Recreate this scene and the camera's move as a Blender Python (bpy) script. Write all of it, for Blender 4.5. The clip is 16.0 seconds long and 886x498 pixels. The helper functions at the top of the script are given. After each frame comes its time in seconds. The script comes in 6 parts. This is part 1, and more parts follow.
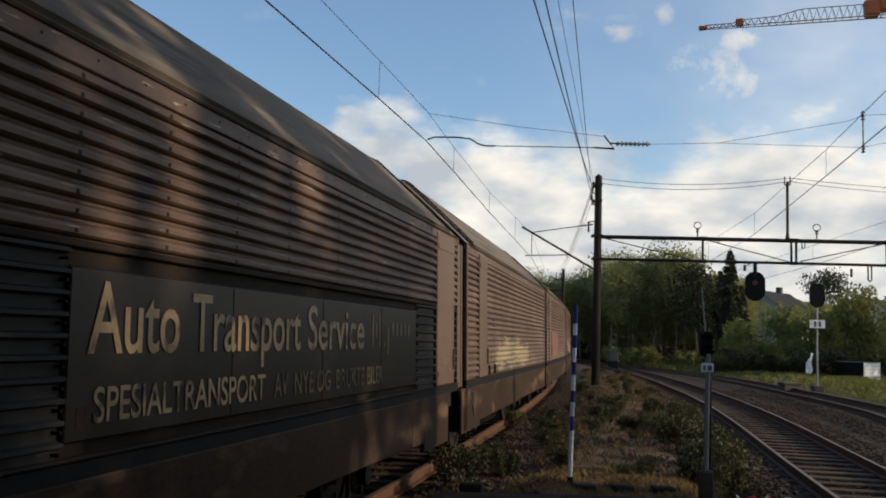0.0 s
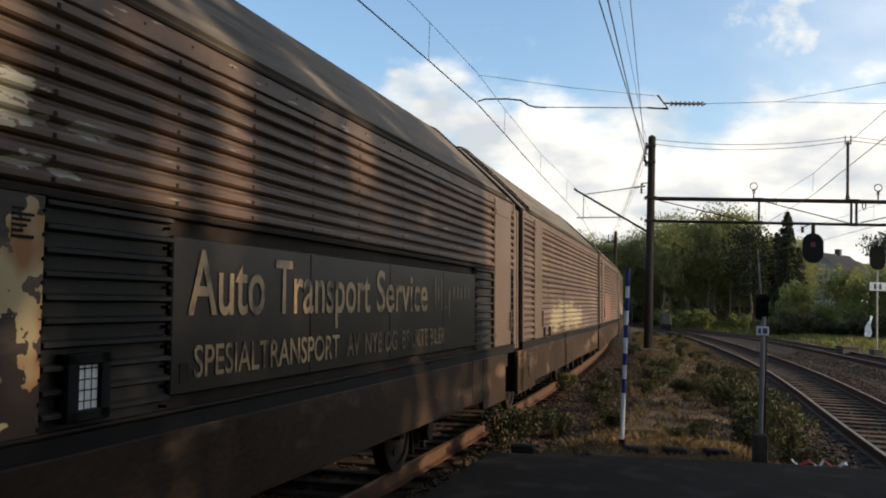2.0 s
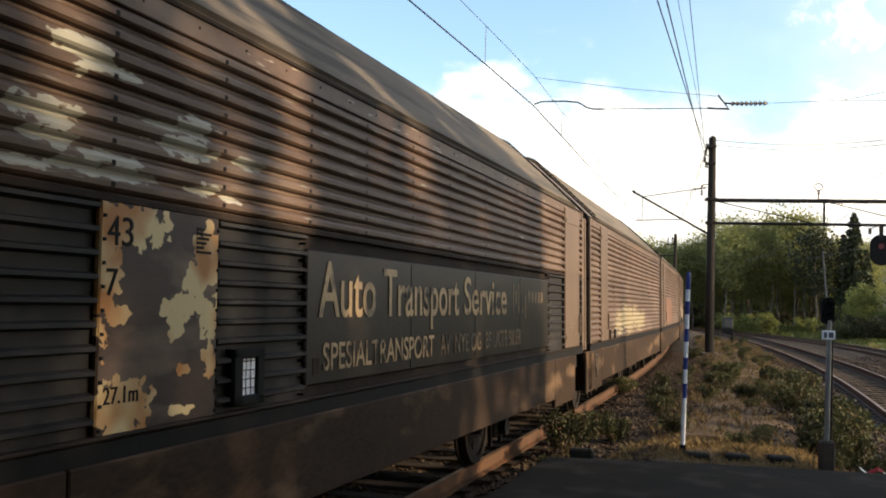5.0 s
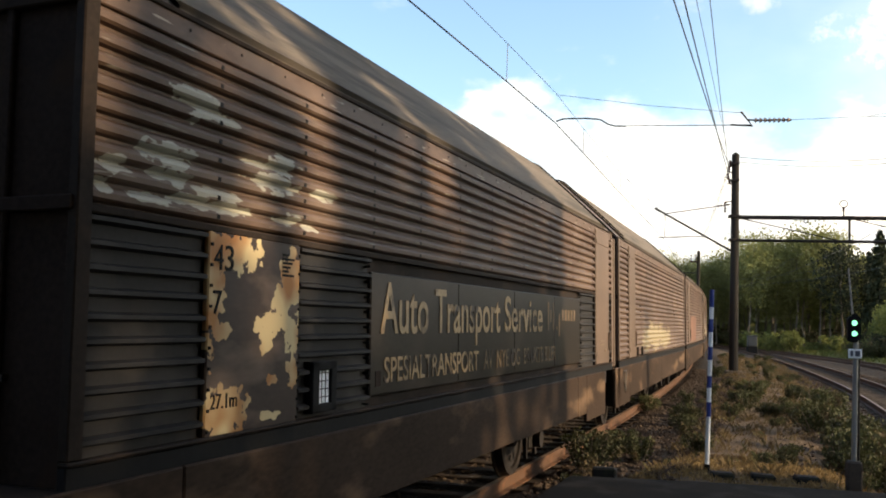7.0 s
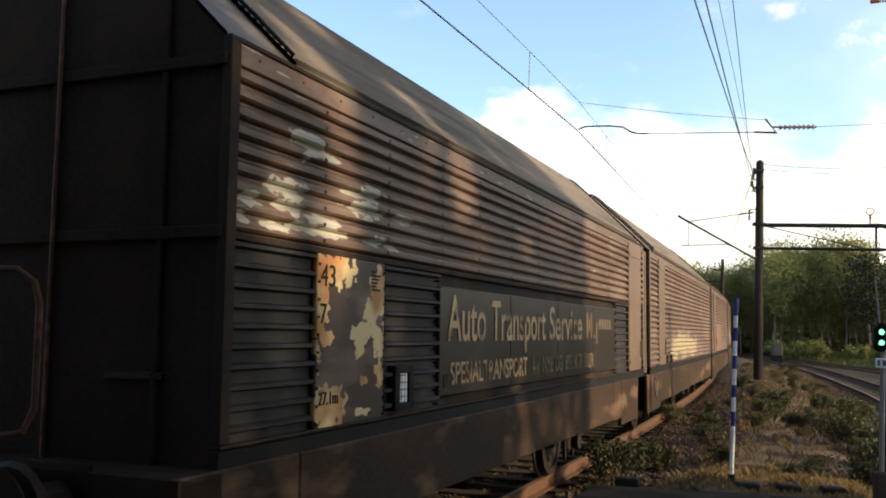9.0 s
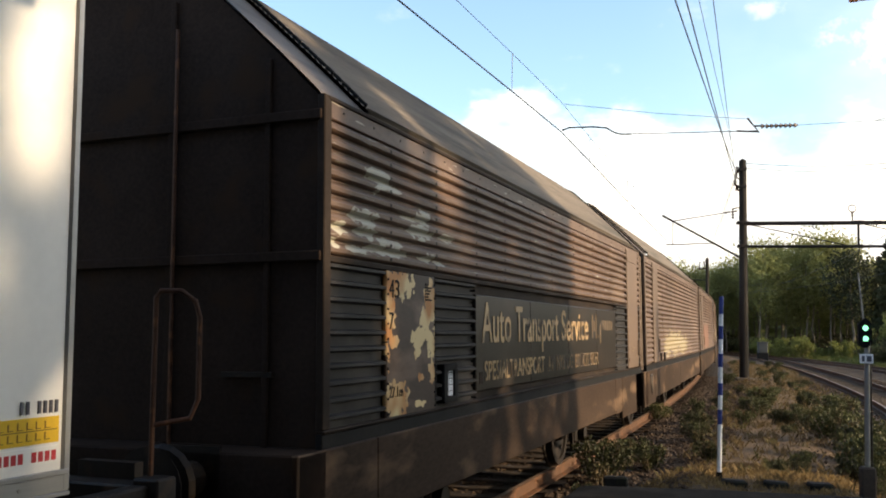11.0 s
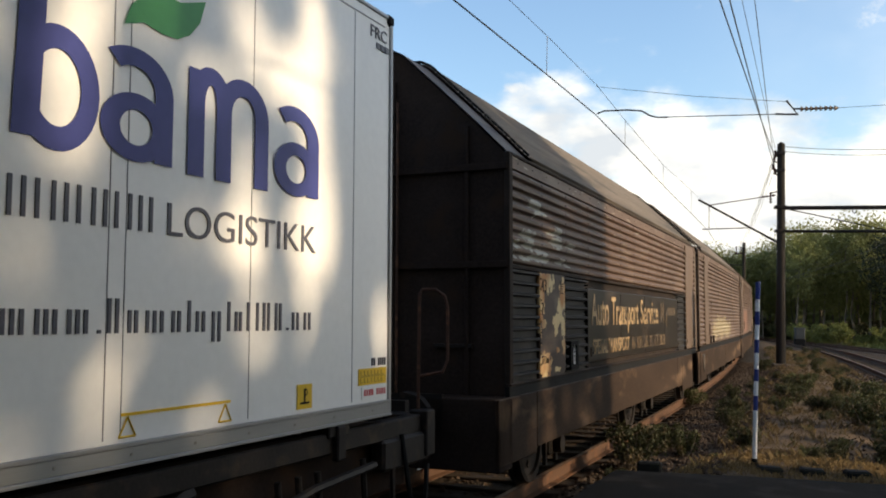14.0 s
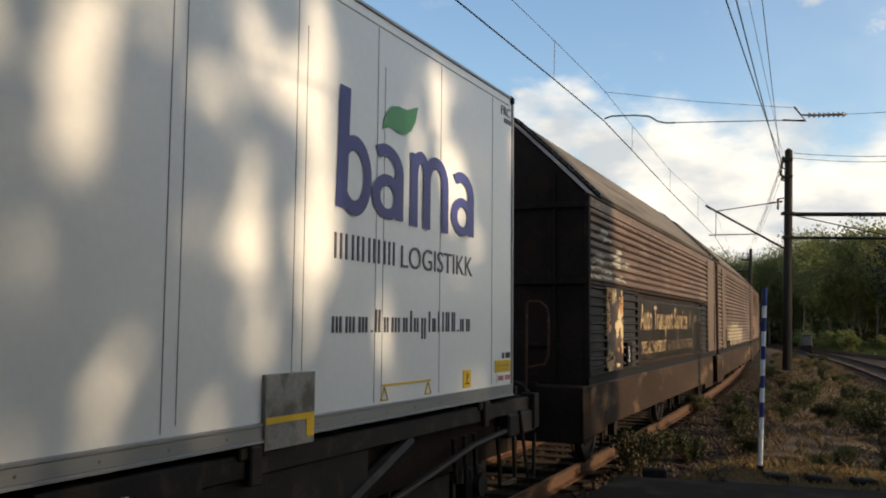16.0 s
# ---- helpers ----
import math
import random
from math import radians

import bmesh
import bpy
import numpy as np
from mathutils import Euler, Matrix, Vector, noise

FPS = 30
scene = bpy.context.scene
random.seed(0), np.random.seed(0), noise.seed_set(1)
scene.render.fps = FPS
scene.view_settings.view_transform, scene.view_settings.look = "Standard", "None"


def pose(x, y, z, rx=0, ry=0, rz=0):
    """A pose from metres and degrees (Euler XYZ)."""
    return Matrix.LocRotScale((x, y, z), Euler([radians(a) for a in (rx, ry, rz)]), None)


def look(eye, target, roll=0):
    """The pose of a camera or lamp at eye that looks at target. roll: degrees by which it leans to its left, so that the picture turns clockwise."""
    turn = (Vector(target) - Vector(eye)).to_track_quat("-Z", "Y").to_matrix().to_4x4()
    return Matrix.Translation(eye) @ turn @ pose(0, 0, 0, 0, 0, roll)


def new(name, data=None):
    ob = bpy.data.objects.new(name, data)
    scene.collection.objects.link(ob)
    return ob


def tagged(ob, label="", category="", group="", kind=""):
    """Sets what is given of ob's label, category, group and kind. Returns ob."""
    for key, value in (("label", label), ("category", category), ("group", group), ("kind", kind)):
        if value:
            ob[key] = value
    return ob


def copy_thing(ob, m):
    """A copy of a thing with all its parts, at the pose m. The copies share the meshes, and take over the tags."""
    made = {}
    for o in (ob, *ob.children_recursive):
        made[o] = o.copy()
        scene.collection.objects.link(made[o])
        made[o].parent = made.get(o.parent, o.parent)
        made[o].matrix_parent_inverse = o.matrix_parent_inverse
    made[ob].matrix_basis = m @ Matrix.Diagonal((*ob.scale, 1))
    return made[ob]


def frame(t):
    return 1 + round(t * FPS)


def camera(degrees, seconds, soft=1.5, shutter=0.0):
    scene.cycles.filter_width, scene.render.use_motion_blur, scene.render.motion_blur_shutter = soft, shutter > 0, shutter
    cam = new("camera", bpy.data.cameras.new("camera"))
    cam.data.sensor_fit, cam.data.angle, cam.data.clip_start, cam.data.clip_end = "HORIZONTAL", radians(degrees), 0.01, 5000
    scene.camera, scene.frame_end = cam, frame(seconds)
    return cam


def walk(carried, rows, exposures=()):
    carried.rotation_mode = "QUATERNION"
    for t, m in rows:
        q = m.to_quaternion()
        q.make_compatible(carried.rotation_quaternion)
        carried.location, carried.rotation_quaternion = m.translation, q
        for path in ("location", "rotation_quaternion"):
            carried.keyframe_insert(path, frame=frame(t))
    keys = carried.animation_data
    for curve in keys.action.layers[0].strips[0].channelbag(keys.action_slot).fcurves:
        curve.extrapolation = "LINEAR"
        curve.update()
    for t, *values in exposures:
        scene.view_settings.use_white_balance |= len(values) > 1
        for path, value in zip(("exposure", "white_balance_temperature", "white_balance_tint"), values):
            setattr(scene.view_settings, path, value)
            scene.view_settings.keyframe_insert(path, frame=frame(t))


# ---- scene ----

# ---------- camera ----------
EYE = 1.946
cam = camera(51.8, 16.0, soft=1.9, shutter=0.0)
VIEW = [(0, 0.10, 5.50, -1.80), (0.5, 1.06, 4.96, -2.27), (1, 1.45, 5.23, -1.92), (1.5, 2.31, 4.23, -2.08), (2, 3.31, 3.07, -1.81), (2.5, 3.83, 2.66, -1.25),
        (3, 4.11, 2.79, -1.13), (3.5, 4.36, 3.30, -1.99), (4, 4.97, 3.27, -1.65), (4.2, 5.42, 3.55, -1.72), (4.5, 6.16, 2.85, -2.13), (4.7, 6.61, 2.98, -1.90),
        (6.8, 8.07, 3.53, -2.20), (7, 8.25, 4.20, -1.93), (7.5, 8.64, 3.74, -2.12), (8, 8.78, 5.32, -2.07), (8.5, 9.06, 5.10, -2.50), (8.7, 9.37, 4.83, -2.24),
        (10.8, 10.45, 4.30, -2.16), (11, 8.80, 4.85, -1.15), (11.5, 3.51, 5.68, -1.82), (12, 3.59, 5.66, -1.58), (12.5, 5.67, 4.98, -1.55), (13, 7.91, 4.79, -1.44),
        (13.5, 9.51, 3.59, -1.57), (14, 10.89, 3.79, -1.48), (14.5, 10.98, 3.70, -1.11), (15, 10.62, 3.42, -1.12), (15.5, 11.29, 3.60, -1.71), (16, 11.25, 4.04, -1.89)
       ]
STOPS = [(0.0, -0.03, 7100, 10), (1.5, 0.02, 7100, 10), (2.5, 0.8, 7700, 10), (3.5, 1.0, 7900, 10), (7.0, 1.0, 7900, 10), (8.5, 0.95, 7900, 10), (11.0, 1.1, 7900, 10), (11.5, 1.050, 7900, 10), (12.5, 0.7, 7800, 10), (13.5, 0.700, 7500, 10), (14.5, 0.38, 7500, 10), (16.0, 0.28, 7600, 10)]
walk(cam, [(t, pose(0, 0, EYE, 90 + p, r, yaw)) for t, yaw, p, r in VIEW], exposures=STOPS)

# ---------- daylight ----------
SUN_AZ, SUN_EL = 95.0, 18.0
TO_SUN = Vector((math.sin(radians(SUN_AZ)) * math.cos(radians(SUN_EL)), math.cos(radians(SUN_AZ)) * math.cos(radians(SUN_EL)), math.sin(radians(SUN_EL))))


def make_world():
    w = bpy.data.worlds.new("sky")
    scene.world = w
    w.use_nodes = True
    n, l = w.node_tree.nodes, w.node_tree.links
    n.clear()
    sky = n.new("ShaderNodeTexSky")
    sky.sky_type, sky.sun_disc = "NISHITA", False
    sky.sun_elevation, sky.sun_rotation = radians(SUN_EL), radians(SUN_AZ)
    sky.air_density, sky.dust_density, sky.ozone_density = 1.0, 1.6, 2.0
    co = n.new("ShaderNodeTexCoord")
    sep = n.new("ShaderNodeSeparateXYZ")
    l.new(co.outputs["Generated"], sep.inputs[0])

    def mth(op, a, b=None, c=None):
        q = n.new("ShaderNodeMath")
        q.operation = op
        for i, v in enumerate((a, b, c)):
            if v is None:
                continue
            if isinstance(v, (int, float)):
                q.inputs[i].default_value = v
            else:
                l.new(v, q.inputs[i])
        return q.outputs[0]

    def rng(v, a, b, c, d):
        q = n.new("ShaderNodeMapRange")
        q.interpolation_type = "SMOOTHSTEP"
        l.new(v, q.inputs[0])
        for i, k in enumerate((a, b, c, d)):
            q.inputs[i + 1].default_value = k
        return q.outputs[0]
    # a flat cloud deck seen in perspective
    z = mth("MAXIMUM", sep.outputs[2], 0.0)
    zz = mth("ADD", z, 0.36)
    cmb = n.new("ShaderNodeCombineXYZ")
    l.new(mth("DIVIDE", sep.outputs[0], zz), cmb.inputs[0])
    l.new(mth("DIVIDE", sep.outputs[1], zz), cmb.inputs[1])
    big = n.new("ShaderNodeTexNoise")
    big.inputs["Scale"].default_value, big.inputs["Detail"].default_value, big.inputs["Roughness"].default_value = 4.2, 9, 0.55
    l.new(cmb.outputs[0], big.inputs["Vector"])
    thr = rng(z, 0.15, 0.28, 0.22, 0.62)
    band = mth("SUBTRACT", big.outputs[0], thr)
    cov = rng(band, -0.03, 0.24, 0.0, 1.0)
    # single fair-weather puffs: azimuth, elevation, half widths in degrees
    soft = n.new("ShaderNodeTexNoise")
    soft.inputs["Scale"].default_value, soft.inputs["Detail"].default_value, soft.inputs["Roughness"].default_value = 15, 8, 0.65
    l.new(co.outputs["Generated"], soft.inputs["Vector"])
    wob = mth("MULTIPLY", mth("SUBTRACT", soft.outputs[0], 0.52), 5.0)
    az = mth("ARCTAN2", sep.outputs[0], sep.outputs[1])
    el = mth("ARCSINE", sep.outputs[2])
    puff = None
    for a, e, ra, re in ((16.6, 16.5, 3.6, 1.7), (10.8, 19.0, 1.6, 0.9), (13.2, 19.9, 0.9, 0.8), (-6.3, 13.8, 1.3, 0.5), (23.5, 20.5, 3.0, 1.5), (17.8, 18.0, 1.6, 0.9)):
        da = mth("POWER", mth("ABSOLUTE", mth("DIVIDE", mth("SUBTRACT", az, radians(a)), radians(ra))), 2)
        de = mth("POWER", mth("ABSOLUTE", mth("DIVIDE", mth("SUBTRACT", el, radians(e)), radians(re))), 2)
        v = mth("SUBTRACT", 1.0, mth("ADD", da, de))
        puff = v if puff is None else mth("MAXIMUM", puff, v)
    pm = rng(mth("ADD", puff, wob), 0.0, 1.5, 0.0, 0.9)
    veil = mth("MULTIPLY", rng(az, radians(2), radians(26), 0.0, 0.6), big.outputs[0])
    cover = mth("MAXIMUM", mth("MAXIMUM", cov, pm), veil)
    shade = n.new("ShaderNodeTexNoise")
    shade.inputs["Scale"].default_value, shade.inputs["Detail"].default_value = 4.6, 6
    l.new(cmb.outputs[0], shade.inputs["Vector"])
    ramp = n.new("ShaderNodeValToRGB")
    ramp.color_ramp.elements[0].position, ramp.color_ramp.elements[1].position = 0.35, 0.68
    ramp.color_ramp.elements[0].color, ramp.color_ramp.elements[1].color = (3.3, 3.8, 4.5, 1), (7.2, 7.1, 6.8, 1)
    l.new(shade.outputs[0], ramp.inputs[0])
    mix = n.new("ShaderNodeMix")
    mix.data_type = "RGBA"
    l.new(cover, mix.inputs[0])
    tint = n.new("ShaderNodeMix")
    tint.data_type, tint.blend_type = "RGBA", "MULTIPLY"
    tint.inputs[0].default_value = 1.0
    l.new(sky.outputs[0], tint.inputs[6])
    tint.inputs[7].default_value = (1.1, 1.28, 1.45, 1)
    l.new(tint.outputs[2], mix.inputs[6])
    l.new(ramp.outputs[0], mix.inputs[7])
    bg = n.new("ShaderNodeBackground")
    bg.inputs[1].default_value = 0.15
    l.new(mix.outputs[2], bg.inputs[0])
    out = n.new("ShaderNodeOutputWorld")
    l.new(bg.outputs[0], out.inputs[0])


make_world()
sun_data = bpy.data.lights.new("sun", "SUN")
sun_data.energy, sun_data.angle, sun_data.color = 3.8, radians(0.8), (1.0, 0.83, 0.63)
sun = new("sun", sun_data)
sun.matrix_world = look(TO_SUN * 60, (0, 0, 0))


# ---------- materials ----------
def surf(name, base, rough=0.8, metal=0.0, var=0.25, scale=3.0, fine=45.0, bump=0.15, dist=0.01, second=None, amount=0.5, spec=0.2, stretch=(1, 1, 1), rnd=0.0, sharp=0.12, coords="Object", transmit=0.0):
    """Two scales of noise over a base colour; second: a stain or wear colour over part of it."""
    m = bpy.data.materials.new(name)
    m.use_nodes = True
    n, l = m.node_tree.nodes, m.node_tree.links
    b = n["Principled BSDF"]
    b.inputs["Roughness"].default_value, b.inputs["Metallic"].default_value = rough, metal
    b.inputs["Specular IOR Level"].default_value = spec
    co = n.new("ShaderNodeTexCoord")
    mp = n.new("ShaderNodeMapping")
    mp.inputs["Scale"].default_value = stretch
    l.new(co.outputs[coords], mp.inputs[0])
    n1, n2 = n.new("ShaderNodeTexNoise"), n.new("ShaderNodeTexNoise")
    n1.inputs["Scale"].default_value, n2.inputs["Scale"].default_value = scale, fine
    n1.inputs["Detail"].default_value = n2.inputs["Detail"].default_value = 6
    for q in (n1, n2):
        l.new(mp.outputs[0], q.inputs["Vector"])
    col = n.new("ShaderNodeValToRGB")
    d, u = [c * (1 - var) for c in base], [min(1, c * (1 + var)) for c in base]
    col.color_ramp.elements[0].color, col.color_ramp.elements[1].color = (*d, 1), (*u, 1)
    col.color_ramp.elements[0].position, col.color_ramp.elements[1].position = 0.3, 0.7
    add = n.new("ShaderNodeMath")
    add.operation = "MULTIPLY_ADD"
    add.inputs[1].default_value = 0.45
    l.new(n2.outputs[0], add.inputs[0])
    half = n.new("ShaderNodeMath")
    half.operation = "MULTIPLY"
    half.inputs[1].default_value = 0.55
    l.new(n1.outputs[0], half.inputs[0])
    l.new(half.outputs[0], add.inputs[2])
    src = add.outputs[0]
    if rnd:
        oi = n.new("ShaderNodeObjectInfo")
        r = n.new("ShaderNodeMath")
        r.operation = "MULTIPLY_ADD"
        r.inputs[1].default_value = rnd
        l.new(oi.outputs["Random"], r.inputs[0])
        s = n.new("ShaderNodeMath")
        s.operation = "SUBTRACT"
        s.inputs[1].default_value = rnd / 2
        l.new(src, s.inputs[0])
        l.new(s.outputs[0], r.inputs[2])
        src = r.outputs[0]
    l.new(src, col.inputs[0])
    out = col.outputs[0]
    if second:
        n3 = n.new("ShaderNodeTexNoise")
        n3.inputs["Scale"].default_value, n3.inputs["Detail"].default_value = scale * 1.7, 8
        l.new(mp.outputs[0], n3.inputs["Vector"])
        mr = n.new("ShaderNodeMapRange")
        mr.inputs[1].default_value, mr.inputs[2].default_value = 0.62 - amount * 0.25, 0.62 - amount * 0.25 + sharp
        l.new(n3.outputs[0], mr.inputs[0])
        mx = n.new("ShaderNodeMix")
        mx.data_type = "RGBA"
        l.new(mr.outputs[0], mx.inputs[0])
        l.new(out, mx.inputs[6])
        mx.inputs[7].default_value = (*second, 1)
        out = mx.outputs[2]
    l.new(out, b.inputs["Base Color"])
    if bump:
        bp = n.new("ShaderNodeBump")
        bp.inputs["Strength"].default_value, bp.inputs["Distance"].default_value = bump, dist
        l.new(n2.outputs[0], bp.inputs["Height"])
        l.new(bp.outputs[0], b.inputs["Normal"])
    if transmit:
        b.inputs["Subsurface Weight"].default_value = 0.0
        tr = n.new("ShaderNodeBsdfTranslucent")
        l.new(out, tr.inputs[0])
        ms = n.new("ShaderNodeMixShader")
        ms.inputs[0].default_value = transmit
        l.new(b.outputs[0], ms.inputs[1])
        l.new(tr.outputs[0], ms.inputs[2])
        l.new(ms.outputs[0], n["Material Output"].inputs[0])
    return m


def glow(name, colour, strength):
    m = bpy.data.materials.new(name)
    m.use_nodes = True
    b = m.node_tree.nodes["Principled BSDF"]
    b.inputs["Base Color"].default_value = (*colour, 1)
    b.inputs["Emission Color"].default_value = (*colour, 1)
    b.inputs["Emission Strength"].default_value = strength
    return m


